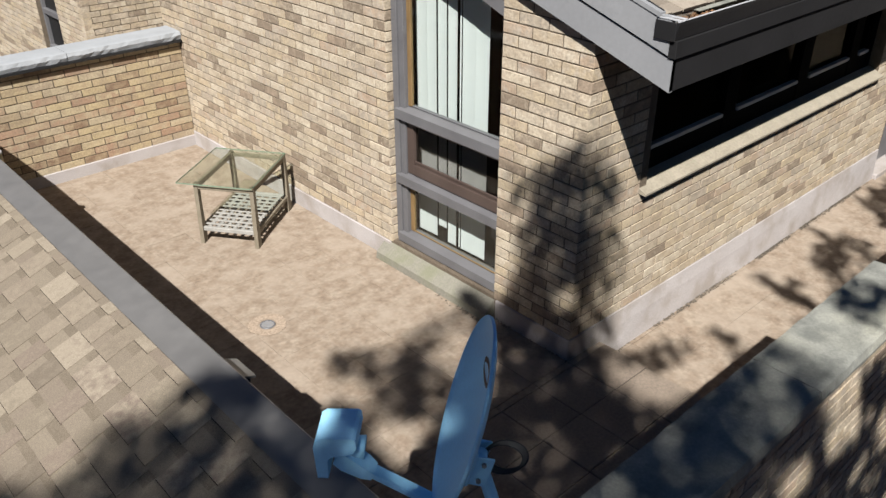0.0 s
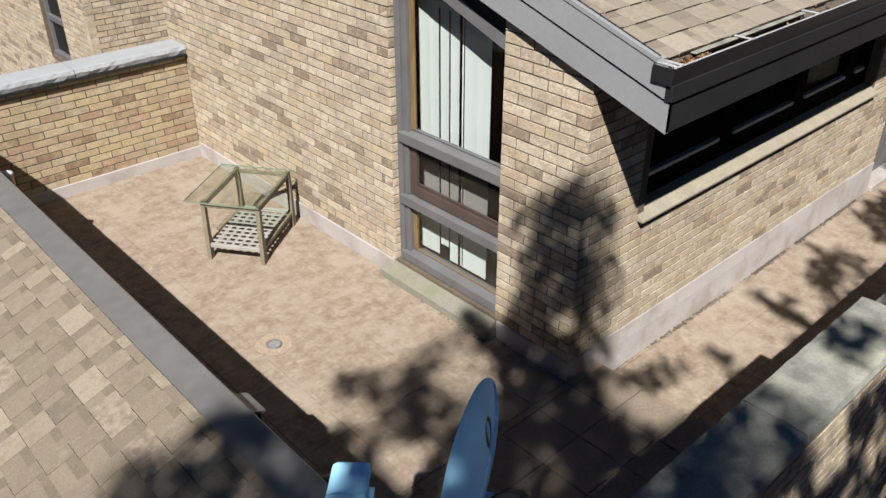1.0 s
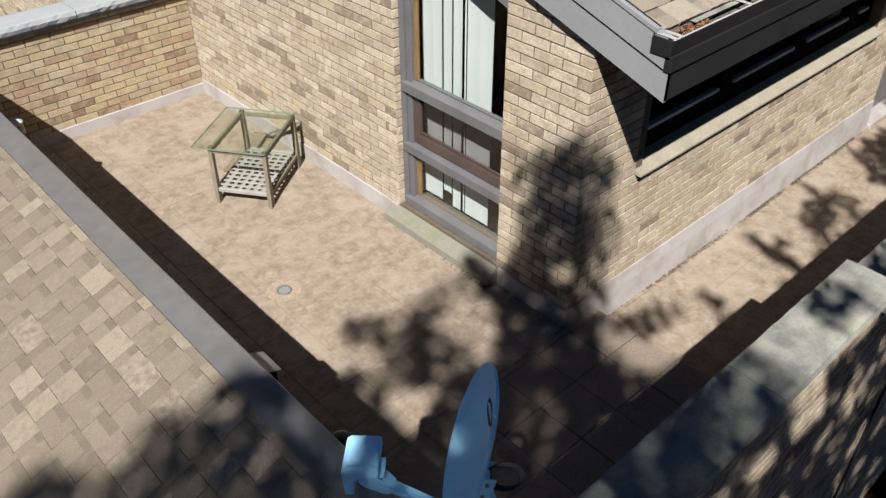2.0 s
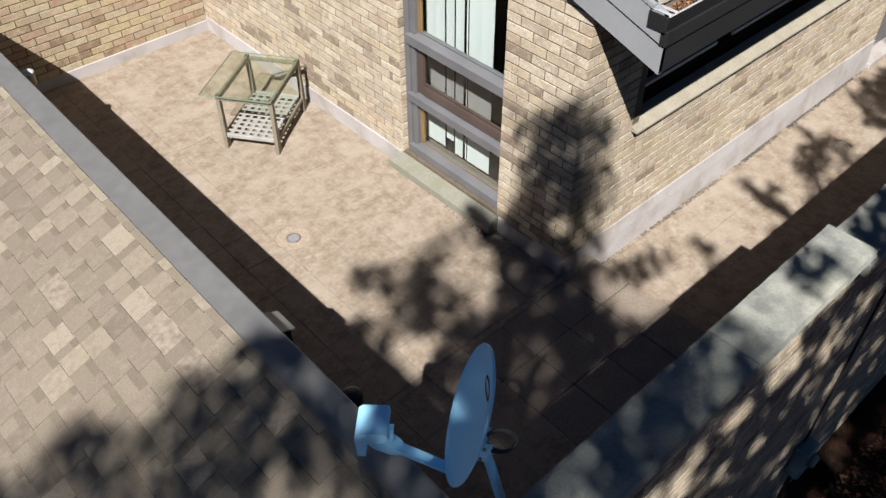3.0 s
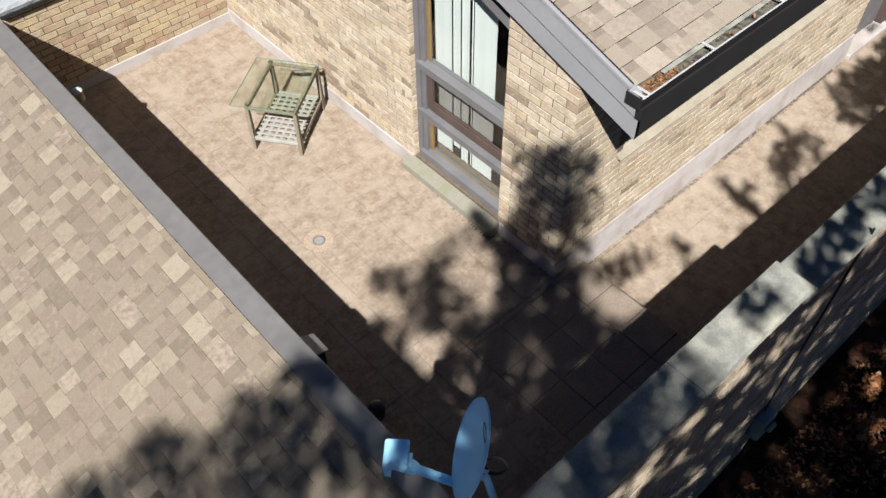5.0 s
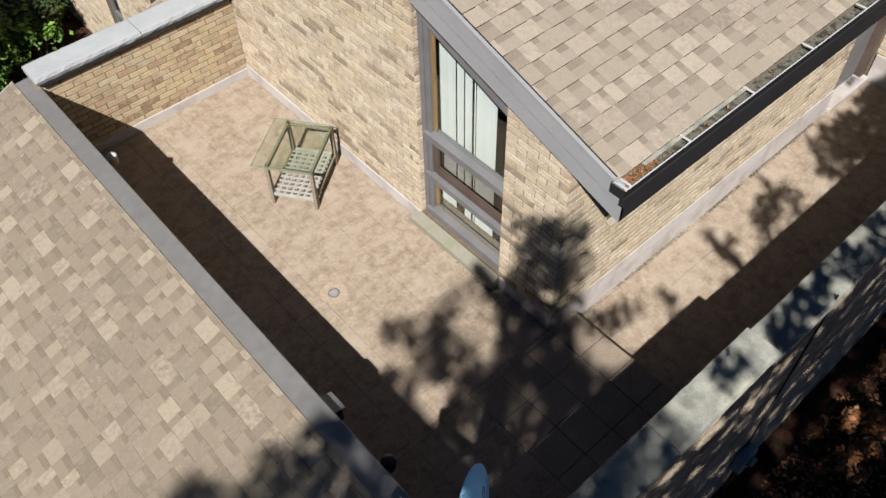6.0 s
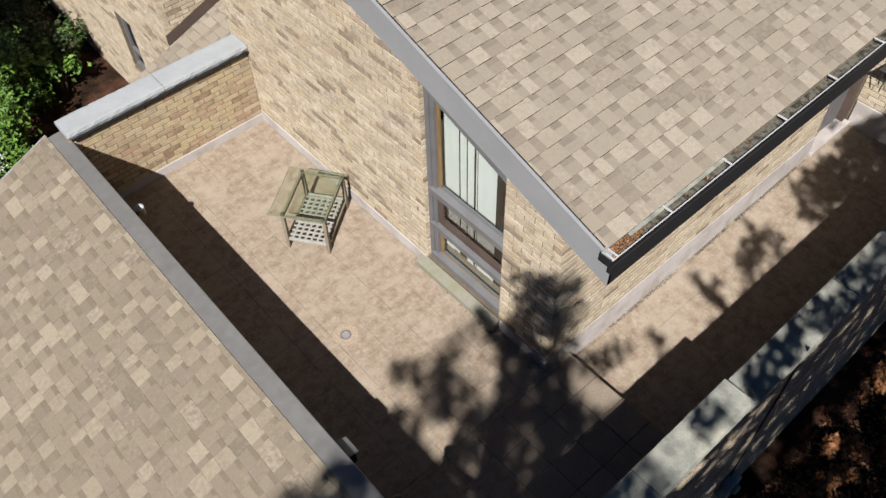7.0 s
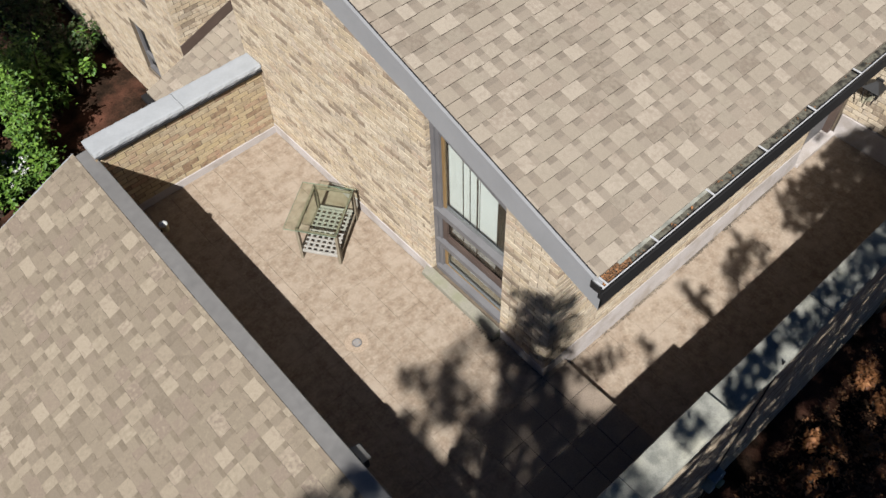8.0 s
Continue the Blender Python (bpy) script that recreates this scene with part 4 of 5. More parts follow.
for k in range(6):
    y = 0.055 + (TW - 0.11) * k / 5
    g = Geo()
    g.box((0.022, y - 0.014, 0.126), (TL - 0.022, y + 0.014, 0.1355), 0.002)
    table_part("shelf_slat", g, M_SLAT)
g = Geo()
TG = TB @ Matrix.Translation((-0.028, -0.015, 0))
g.box((0, 0, TH), (0.690, 0.600, TH + 0.009), 0.003, TG)
ob = part("glass_top", g, M_TABLEGLASS, table, "green tinted glass pane")
g = Geo()
for a, b in (((-0.0012, -0.0012), (0.6912, 0.0012)), ((-0.0012, 0.5988), (0.6912, 0.6012)), ((-0.0012, 0.0012), (0.0012, 0.5988)), ((0.6888, 0.0012), (0.6912, 0.5988))):
    g.box((*a, TH + 0.0005), (*b, TH + 0.0085), 0.0, TG)
part("glass_edge", g, M_GLASSEDGE, ob, "dark green polished edge")

# ---------------------------------------------------------------- satellite dish
dish = thing("satellite_dish", "blue-grey satellite dish on a bent mast by the parapet corner", "satellite dish", (-1.95, -1.36, 0))
DC = Vector((-2.0197, -1.155, 1.492))
DN = Vector((-0.724, 0.636, 0.268)).normalized()
DW, DH = 0.226, 0.315  # half-width and half-height of the reflector
DA = (Vector((0, 0, 1)) - DN * DN.z).normalized()
DS = DA.cross(DN)
DM = Matrix((DS, DA, DN)).transposed().to_4x4() @ Matrix.Rotation(0.069, 4, "Z")
DM.translation = DC
g = Geo()
rings, segs = 10, 48
v, f = [(0, 0, -0.045)], []
for i in range(1, rings + 1):
    q = i / rings
    for s in range(segs):
        a = 2 * math.pi * s / segs
        v.append((DW * q * math.sin(a), DH * q * math.cos(a), -0.045 * (1 - q * q)))
f += [(0, 1 + s, 1 + (s + 1) % segs) for s in range(segs)]
for i in range(rings - 1):
    for s in range(segs):
        a, b = 1 + i * segs + s, 1 + i * segs + (s + 1) % segs
        f.append((a, a + segs, b + segs, b))
off = 1 + rings * segs
last = 1 + (rings - 1) * segs
lip = []
for dz, k in ((0.003, 1.008), (0.0, 1.018), (-0.007, 1.016), (-0.009, 1.0)):
    lip.append(len(v))
    for s in range(segs):
        a = 2 * math.pi * s / segs
        v.append((DW * k * math.sin(a), DH * k * math.cos(a), dz))
prev = last
for st in lip:
    for s in range(segs):
        t = (s + 1) % segs
        f.append((prev + s, st + s, st + t, prev + t))
    prev = st
cb = len(v)
v.append((0, 0, -0.056))
for i in range(1, rings):
    q = 1 - i / rings
    for s in range(segs):
        a = 2 * math.pi * s / segs
        v.append((DW * q * math.sin(a), DH * q * math.cos(a), -0.056 * (1 - q * q) - 0.012 * q * q))
for i in range(rings - 1):
    st = cb + 1 + i * segs
    for s in range(segs):
        t = (s + 1) % segs
        f.append((prev + s, st + s, st + t, prev + t))
    prev = st
f += [(prev + s, cb, prev + (s + 1) % segs) for s in range(segs)]
reflector = part("reflector", Geo().add(v, f, DM), M_DISH, dish, smooth=True)
# plain dark emblem on the reflector's face: a flat ring and a tail
g = Geo()
line = [(-0.012 + 0.050 * math.cos(a), 0.155 + 0.030 * math.sin(a)) for a in (2 * math.pi * k / 20 for k in range(21))]
tail = [(0.020 + 0.090 * k / 8, 0.158 - 0.050 * k / 8 + 0.010 * math.sin(0.8 * k)) for k in range(9)]
for pts in (line, tail):
    v = []
    for k, (x, y) in enumerate(pts):
        w = 0.0095 if pts is line else 0.0095 * (1 - k / 10)
        for q in (-w, w):
            v.append((x, y + q, -0.045 * (1 - (x / DW) ** 2 - ((y + q) / DH) ** 2) + 0.0018))
    g.add(v, [(2 * k, 2 * k + 1, 2 * k + 3, 2 * k + 2) for k in range(len(pts) - 1)], DM)
part("emblem", g, M_BLACK, reflector, "plain dark emblem")
LNB = Vector((-2.278, -0.902, 1.386))
ARM_TIP = LNB - Vector((0, 0, 0.058))
back = DM @ Vector((0, -0.19, -0.085))
foot = DM @ Vector((0, -0.335, -0.02))
g = Geo()
ax = (ARM_TIP - foot).normalized()
side = ax.cross(Vector((0, 0, 1))).normalized()
up_ = side.cross(ax)
am = Matrix((ax, side, up_)).transposed().to_4x4()
am.translation = foot
arm_len = (ARM_TIP - foot).length
g.box((-0.05, -0.024, -0.011), (arm_len - 0.05, 0.024, 0.011), 0.004, am)
part("feed_arm", g, M_DISH, dish)
g = Geo()
g.add([(arm_len + a, s * w, z) for a, w, z0_, z1_ in ((-0.115, 0.026, -0.013, 0.013), (-0.085, 0.032, -0.020, 0.022), (-0.02, 0.034, -0.024, 0.036), (0.012, 0.030, -0.018, 0.036))
       for s, z in ((-1, z0_), (1, z0_), (1, z1_), (-1, z1_))],
      [(3, 2, 1, 0), (12, 13, 14, 15)] + [(k * 4 + i, k * 4 + (i + 1) % 4, k * 4 + 4 + (i + 1) % 4, k * 4 + 4 + i) for k in range(3) for i in range(4)], am)
part("clamp", g, M_DISH, dish)
to_dish = Vector((0.70, -0.714, 0))
to_dish.normalize()
sd = to_dish.cross(Vector((0, 0, 1)))
lm = Matrix((sd, to_dish, Vector((0, 0, 1)))).transposed().to_4x4()
lm.translation = LNB
g = Geo()
pts = [(-0.060, -0.088), (-0.066, 0.030), (-0.060, 0.052), (-0.044, 0.064), (0.050, 0.068), (0.060, 0.062), (0.062, 0.030), (0.050, 0.010), (0.020, 0.000), (-0.016, -0.006), (-0.026, -0.018), (-0.028, -0.088)]
v = [(x * q, y, z) for x, q in ((-0.071, 0.92), (-0.067, 1.0), (0.067, 1.0), (0.071, 0.92)) for y, z in pts]
n_ = len(pts)
f = [tuple(range(n_))[::-1], tuple(range(3 * n_, 4 * n_))] + [(k * n_ + i, k * n_ + (i + 1) % n_, k * n_ + n_ + (i + 1) % n_, k * n_ + n_ + i) for k in range(3) for i in range(n_)]
part("feed_housing", Geo().add(v, f, lm), M_DISH, dish, "blue-grey plastic feed unit")
g = Geo()
g.tube([lm @ Vector((0, 0.0, -0.012)), lm @ Vector((0, 0.055, -0.020)), lm @ Vector((0, 0.075, -0.022))], [0.026, 0.034, 0.036], 14)
part("feed_horn", g, M_DISH, dish, smooth=True)
g = Geo()
g.box((-0.055, -0.05, -0.075), (0.055, 0.075, -0.052), 0.006, DM @ Matrix.Translation((0, -0.16, 0)))
g.box((-0.045, -0.045, -0.13), (-0.037, 0.06, -0.06), 0.002, DM @ Matrix.Translation((0, -0.16, 0)))
g.box((0.037, -0.045, -0.13), (0.045, 0.06, -0.06), 0.002, DM @ Matrix.Translation((0, -0.16, 0)))
bracket = part("bracket", g, M_DISH, dish)
for bx, by in ((-0.049, 0.04), (-0.049, -0.02), (0.049, 0.04), (0.049, -0.02)):
    g = Geo()
    g.tube([DM @ Vector((bx, by - 0.16, -0.10)), DM @ Vector((bx * 1.15, by - 0.16, -0.10))], 0.008, 6)
    part("bolt", g, M_METAL, bracket)
hub = DM @ Vector((0, -0.16, -0.105))
g = Geo()
g.tube([hub + Vector((0, 0, 0.05)), hub, hub + Vector((0.02, -0.03, -0.12)), Vector((-1.965, -1.345, 0.92)), Vector((-1.95, -1.36, 0.74)), Vector((-1.95, -1.36, 0.0))], 0.021, 14)
part("mast", g, M_DISH, dish, "bent tubular mast", smooth=True)
g = Geo()
g.box((-2.02, -1.415, -0.002), (-1.88, -1.30, 0.008), 0.003)
part("foot_plate", g, M_DISH, dish)
g = Geo()
r = random.Random(3)
for k in range(4):
    pts = []
    for i in range(25):
        a = 2 * math.pi * i / 24
        q = Vector((0.055 + 0.075 * math.cos(a) + 0.004 * k, 0.012 * math.sin(2 * a + k) + 0.005 * k, 0.0))
        w = DM @ Vector((0, -0.135, -0.10))
        pts.append(w + Vector((0.66, -0.66, 0)) * (0.070 + 0.066 * math.cos(a) + 0.004 * k) + Vector((0.5, 0.5, 0.6)) * (0.045 * math.sin(a) + 0.003 * k))
    g.tube(pts, 0.0058, 6, False)
cable = part("cable_coil", g, M_BLACK, dish, "coiled black coaxial cable", smooth=True)

# ---------------------------------------------------------------- floor drain, wall fittings
drain = thing("floor_drain", "small round metal floor drain set in the pavers", "drain", (-1.158, 1.572, 0))
g = Geo()
n = 28
v, f = [], []
for rr, z in ((0.125, 0.0035), (0.06, 0.0042)):
    for s in range(n):
        a = 2 * math.pi * s / n
        v.append((-1.158 + rr * (1 + 0.05 * math.sin(3 * a)) * math.cos(a), 1.572 + rr * math.sin(a), z))
f = [(s, (s + 1) % n, n + (s + 1) % n, n + s) for s in range(n)]
part("concrete_collar", Geo().add(v, f), M_JOINT, drain, "trowelled concrete collar")
g = Geo()
n = 24
v = [(-1.158 + rr * math.cos(2 * math.pi * s / n), 1.572 + rr * math.sin(2 * math.pi * s / n), z) for rr, z in ((0.052, 0.004), (0.049, 0.008), (0.043, 0.008), (0.041, -0.004)) for s in range(n)]
f = [(k * n + s, k * n + (s + 1) % n, k * n + n + (s + 1) % n, k * n + n + s) for k in range(3) for s in range(n)] + [tuple(3 * n + s for s in range(n))]
part("rim", Geo().add(v, f), M_FRAME, drain)
for k in range(5):
    y = -0.034 + 0.017 * k
    w = math.sqrt(0.0425 ** 2 - y * y)
    g = Geo()
    g.box((-1.158 - w, 1.572 + y - 0.0045, -0.003), (-1.158 + w, 1.572 + y + 0.0045, 0.0065), 0.001)
    part("grate_bar", g, M_FASCIA, drain)


def step_lamp(x, y, z, label):
    """A small cylinder lamp on a bracket under the metal cap."""
    lamp = thing("parapet_lamp", label, "outdoor lamp", (x, y, z))
    g = Geo()
    g.tube([(x, y, z), (x, y, z + 0.012), (x, y, z + 0.085), (x, y, z + 0.095)], [0.032, 0.040, 0.042, 0.037], 16)
    part("body", g, M_YELLOWED, lamp, "yellowed plastic body", smooth=True)
    g = Geo()
    g.tube([(x, y, z + 0.0955), (x, y, z + 0.112), (x, y, z + 0.120)], [0.046, 0.044, 0.018], 16)
    part("cap", g, M_BLIND, lamp, "white cap", smooth=True)
    g = Geo()
    g.box((-2.13, y - 0.012, z + 0.02), (x - 0.028, y + 0.012, z + 0.05), 0.003)
    part("bracket", g, M_BLACK, lamp)


step_lamp(-2.010, 3.62, 0.725, "small white-capped lamp on the parapet's inner face")
scupper = thing("vent_hood", "grey metal vent hood on the parapet's inner face", "vent", (-2.15, 0.15, 0.9))
g = Geo()
v = [(x, y + 0.005, z - 0.06) for x, y, z in ((-2.195, 0.02, 0.965), (-2.195, 0.20, 0.965), (-2.105, 0.19, 0.925), (-2.105, 0.03, 0.925), (-2.195, 0.02, 0.955), (-2.195, 0.20, 0.955), (-2.108, 0.19, 0.915), (-2.108, 0.03, 0.915))]
part("hood", g.add(v, [(0, 3, 2, 1), (4, 5, 6, 7), (0, 1, 5, 4), (1, 2, 6, 5), (2, 3, 7, 6), (3, 0, 4, 7)]), M_FLASH, scupper)
g = Geo()
g.box((-2.235, 0.035, 0.72), (-2.13, 0.195, 0.860), 0.004)
part("box", g, M_GUTTER, scupper)
g = Geo()
g.tube([(-2.12, -0.45, 0.70), (-2.12, -0.45, 0.79), (-2.12, -0.45, 0.81)], [0.05, 0.055, 0.03], 16)
flood = thing("wall_lamp", "black round lamp on the parapet's inner face", "outdoor lamp", (-2.12, -0.45, 0.7))
part("shade", g, M_BLACK, flood, smooth=True)
g = Geo()
g.box((-2.236, -0.47, 0.73), (-2.165, -0.43, 0.77), 0.003)
part("bracket", g, M_BLACK, flood)

for fitting in (scupper, flood):
    fitting.matrix_basis = Matrix.Translation((0.110, 0.115, 0.0)) @ fitting.matrix_basis

# ---------------------------------------------------------------- lower wing behind the low wall
XA, YB = 0.0, 7.16
back_wing = thing("back_wing", "sunlit buff brick wing beyond the low wall", "building", (XA, YB, GROUND))
g = Geo()
WINDOWS = ((8.60, 9.12, -1.70, -0.66), (8.00, 8.72, 0.12, 1.75))
g.box((XA + 0.12, YB + R, GROUND - 0.2), (3.0, 16.0, 5.0))
for y0, y1, z0, z1 in ((YB + R, 8.00, GROUND - 0.2, 5.0), (8.00, 8.60, GROUND - 0.2, 0.12), (8.60, 8.72, GROUND - 0.2, -1.70), (8.60, 8.72, -0.66, 0.12),
                       (8.72, 9.12, GROUND - 0.2, -1.70), (8.72, 9.12, -0.66, 5.0), (8.00, 8.72, 1.75, 5.0), (9.12, 16.0, GROUND - 0.2, 5.0)):
    g.box((XA + R, y0, z0), (XA + 0.121, y1, z1))
part("wall", g, M_MORTAR, back_wing)
for y0, y1, z0, z1 in WINDOWS:
    g = Geo()
    g.box((XA + 0.10, y0, z0), (XA + 0.112, y1, z1))
    bw = part("window", g, M_BLACK, back_wing, "narrow dark window")
    zm = z0 + 0.28 * (z1 - z0)
    for a, b in (((XA + 0.055, y0 + 0.002, z0), (XA + 0.10, y0 + 0.05, z1)), ((XA + 0.055, y1 - 0.05, z0), (XA + 0.10, y1 - 0.002, z1)),
                 ((XA + 0.050, y0 + 0.05, zm), (XA + 0.10, y1 - 0.05, zm + 0.07)), ((XA + 0.03, y0 + 0.05, z0), (XA + 0.10, y1 - 0.05, z0 + 0.06))):
        g = Geo()
        g.box(a, b, 0.004)
        part("frame", g, M_FRAME, bw)


def back_roof_z(x):
    return -0.25 + 0.36 * (x - XA)


back_roof = thing("back_roof", "small tan shingle roof between the low wall and the wing", "roof", (0, 6, -0.3))
g = Geo()
v = []
for y in (5.0, YB):
    v += [(-0.70, y, back_roof_z(-0.70) - 0.012), (2.2, y, back_roof_z(2.2) - 0.012), (2.2, y, back_roof_z(2.2) - 0.12), (-0.70, y, back_roof_z(-0.70) - 0.12)]
g.add(v, [(0, 4, 5, 1), (3, 2, 6, 7), (0, 3, 7, 4), (1, 5, 6, 2), (0, 1, 2, 3), (4, 7, 6, 5)])
part("roof_deck", g, M_SHINGLE_BASE, back_roof)
shingles(back_roof, (-0.70, 5.0, back_roof_z(-0.70) - 0.01), (0, 1, 0), (1, 0, 0.36), YB - 5.0, 2.90 * 1.063, 21, lambda p: False)
g = Geo()
g.add([(XA - 0.012, YB - 0.008, back_roof_z(XA) + 0.005), (2.2, YB - 0.008, back_roof_z(2.2) + 0.005), (2.2, YB - 0.008, back_roof_z(2.2) + 0.17), (XA - 0.012, YB - 0.008, back_roof_z(XA) + 0.17),
       (XA - 0.012, YB + 0.006, back_roof_z(XA) + 0.005), (2.2, YB + 0.006, back_roof_z(2.2) + 0.005), (2.2, YB + 0.006, back_roof_z(2.2) + 0.17), (XA - 0.012, YB + 0.006, back_roof_z(XA) + 0.17)],
      [(0, 1, 2, 3), (4, 7, 6, 5), (0, 4, 5, 1), (1, 5, 6, 2), (2, 6, 7, 3), (3, 7, 4, 0)])
part("step_flashing", g, M_BROWNFRAME, back_roof, "brown metal flashing")
g = Geo()
g.box((-0.80, 5.0, back_roof_z(-0.70) - 0.11), (-0.705, YB + 0.01, back_roof_z(-0.70) - 0.015), 0.01)
part("gutter", g, M_GUTTER, back_roof)
g = Geo()
g.box((-0.59, 5.05, GROUND - 0.2), (2.2, YB - 0.01, back_roof_z(-0.70) - 0.13))
part("wall", g, M_MORTAR, back_roof)

# ---------------------------------------------------------------- plants
def leaf_quad(g, p, size, r, droop=40):
    m = Matrix.Translation(p) @ Euler((radians(r.uniform(-droop, droop)), radians(r.uniform(-droop, droop)), r.uniform(0, 6.283))).to_matrix().to_4x4()
    a, b = size, size * r.uniform(0.45, 0.65)
    g.add([(-a, 0, 0), (-a * 0.2, -b, a * 0.12), (a, 0, -a * 0.1), (-a * 0.2, b, a * 0.12)], [(0, 1, 2, 3)], m)


def shrub(name, label, x, y, z, rx, rz, leaves, size, mat, seedling, category="shrub"):
    """A shrub: forking stems and many small leaves in uneven clumps."""
    r = random.Random(seedling)
    ob = thing(name, label, category, (x, y, z), group="garden shrubs" if name == "shrub" else "")
    g, tips = Geo(), []
    for k in range(9):
        a, q = r.uniform(0, 6.283), r.uniform(0.25, 0.95)
        tip = Vector((x + rx * q * math.cos(a), y + rx * q * math.sin(a), z + rz * r.uniform(0.55, 1.0)))
        midp = Vector((x, y, z)).lerp(tip, 0.5) + Vector((r.uniform(-.1, .1), r.uniform(-.1, .1), 0.12 * rz))
        g.tube([(x, y, z - 0.1), midp, tip], [0.03, 0.018, 0.006], 6)
        tips += [tip, midp.lerp(tip, 0.5), tip + Vector((r.uniform(-.3, .3) * rx, r.uniform(-.3, .3) * rx, -0.1 * rz))]
    part("stem", g, M_BARK, ob)
    g = Geo()
    for k in range(leaves):
        c = r.choice(tips)
        p = c + Vector((r.gauss(0, 0.15) * rx, r.gauss(0, 0.15) * rx, r.gauss(0, 0.11) * rz))
        if p.z > z + 0.02:
            leaf_quad(g, p, size * r.uniform(0.6, 1.3), r)
    part("foliage", g, mat, ob)
    return ob


r0 = random.Random(77)
for k in range(22):
    y = 8.45 + 3.6 * r0.random()
    x = -1.50 - 2.2 * r0.random() - 0.42 * max(0, 10.3 - y)
    shrub("shrub", "leafy bright green garden shrub growing in dark mulch", x, y, GROUND, 0.34 + 0.26 * r0.random(), 0.7 + 0.9 * r0.random(), 900, 0.046, M_LEAF, 100 + k)
for k in range(9):
    x, y = -0.40 - 1.1 * r0.random(), 10.4 + 3.6 * r0.random()
    shrub("shrub", "dark leaved garden shrub in the tree's shade", x, y, GROUND, 0.5, 0.9, 800, 0.045, M_LEAF_DARK, 300 + k)
for k, (x, y) in enumerate(((-0.95, 10.45), (-1.25, 10.95), (-1.50, 10.15), (-0.62, 10.95), (-1.05, 11.75), (-1.45, 11.5))):
    shrub("shrub", "dark green garden shrub in the shade beside the wing's wall", x, y, GROUND, 0.36, 0.75, 620, 0.055, M_LEAF, 350 + k)
shrub("fern", "yellow-green low fern beside the wing", -2.45, 9.15, GROUND, 0.34, 0.50, 600, 0.055, M_FERN, 401, "fern")
for k, (x, y) in enumerate(((-2.85, 9.05), (-2.72, 8.72))):
    blossom = shrub("flowering_plant", "low garden plant with small white blossoms", x, y, GROUND, 0.26, 0.52, 380, 0.045, M_LEAF, 410 + k, "plant")
    g = Geo()
    rb = random.Random(60 + k)
    for i in range(46):
        a, q = rb.uniform(0, 6.283), 0.30 * math.sqrt(rb.random())
        c = Vector((x + q * math.cos(a), y + q * math.sin(a), GROUND + rb.uniform(0.50, 0.72)))
        for j in range(5):
            leaf_quad(g, c + Vector((rb.gauss(0, 0.012), rb.gauss(0, 0.012), rb.gauss(0, 0.008))), 0.020, rb, 30)
    part("blossom", g, M_PETAL, blossom, "white blossoms", kind="stuff")

# conduit and meter box on the parapet's garden face
meter = thing("meter_box", "blue-grey metal utility box on the parapet's garden face", "utility box", (1.30, -1.80, -1.75))
g = Geo()
g.tube([(1.33, -1.735, 0.98), (1.33, -1.735, -0.4), (1.335, -1.735, -1.52)], 0.009, 8)
part("conduit", g, M_BLACK, meter, "black cable")
g = Geo()
g.box((1.22, -1.83, -1.86), (1.42, -1.712, -1.52), 0.012)
body_ = part("housing", g, M_METER, meter)
g = Geo()
g.tube([(1.31, -1.83, -1.63), (1.31, -1.87, -1.63), (1.31, -1.885, -1.63)], [0.062, 0.060, 0.045], 18)
part("dial", g, M_GLASSEDGE, body_, "round glazed dial", smooth=True)
g = Geo()
g.tube([(1.33, -1.76, -1.86), (1.33, -1.76, -2.9)], 0.018, 8)
part("conduit", g, M_BLACK, meter)

meter.matrix_basis = Matrix.Translation((-0.15, 0.072, 0.10)) @ meter.matrix_basis

# fallen leaves and low plants below the garden parapet
g = Geo()
r = random.Random(5)
for k in range(5200):
    x, y = r.uniform(0.6, 8.0), -1.9 - abs(r.gauss(0, 1.3))
    leaf_quad(g, Vector((x, y, ground_h(x, y) + r.uniform(0.015, 0.06))), r.uniform(0.018, 0.036), r, 25)
tagged(new("fallen_leaves", g.mesh("fallen_leaves", M_LITTER)), "brown fallen leaves on the soil below the parapet", "leaves", kind="stuff")

for k, (x, y) in enumerate(((2.95, -2.25), (2.45, -2.45), (4.15, -2.15), (3.95, -2.5), (3.4, -2.75), (4.8, -2.5))):
    shrub("shrub", "russet-leaved low shrub below the terrace parapet", x, y, GROUND, 0.24, 0.34, 420, 0.042, M_RUSSET, 500 + k)

# ---------------------------------------------------------------- the tree whose crown shades the terrace's corner
tree = thing("tree", "tall broadleaf tree standing south of the terrace", "tree", (-7.0, -9.0, GROUND))
g = Geo()
g.tube([(-7.0, -9.0, GROUND - 0.3), (-6.95, -8.95, 0), (-6.9, -8.8, 3.0), (-6.8, -8.7, 6.0), (-6.9, -8.5, 10.4)], [0.32, 0.25, 0.2, 0.14, 0.05], 12)
part("trunk", g, M_BARK, tree, smooth=True)
r = random.Random(12)
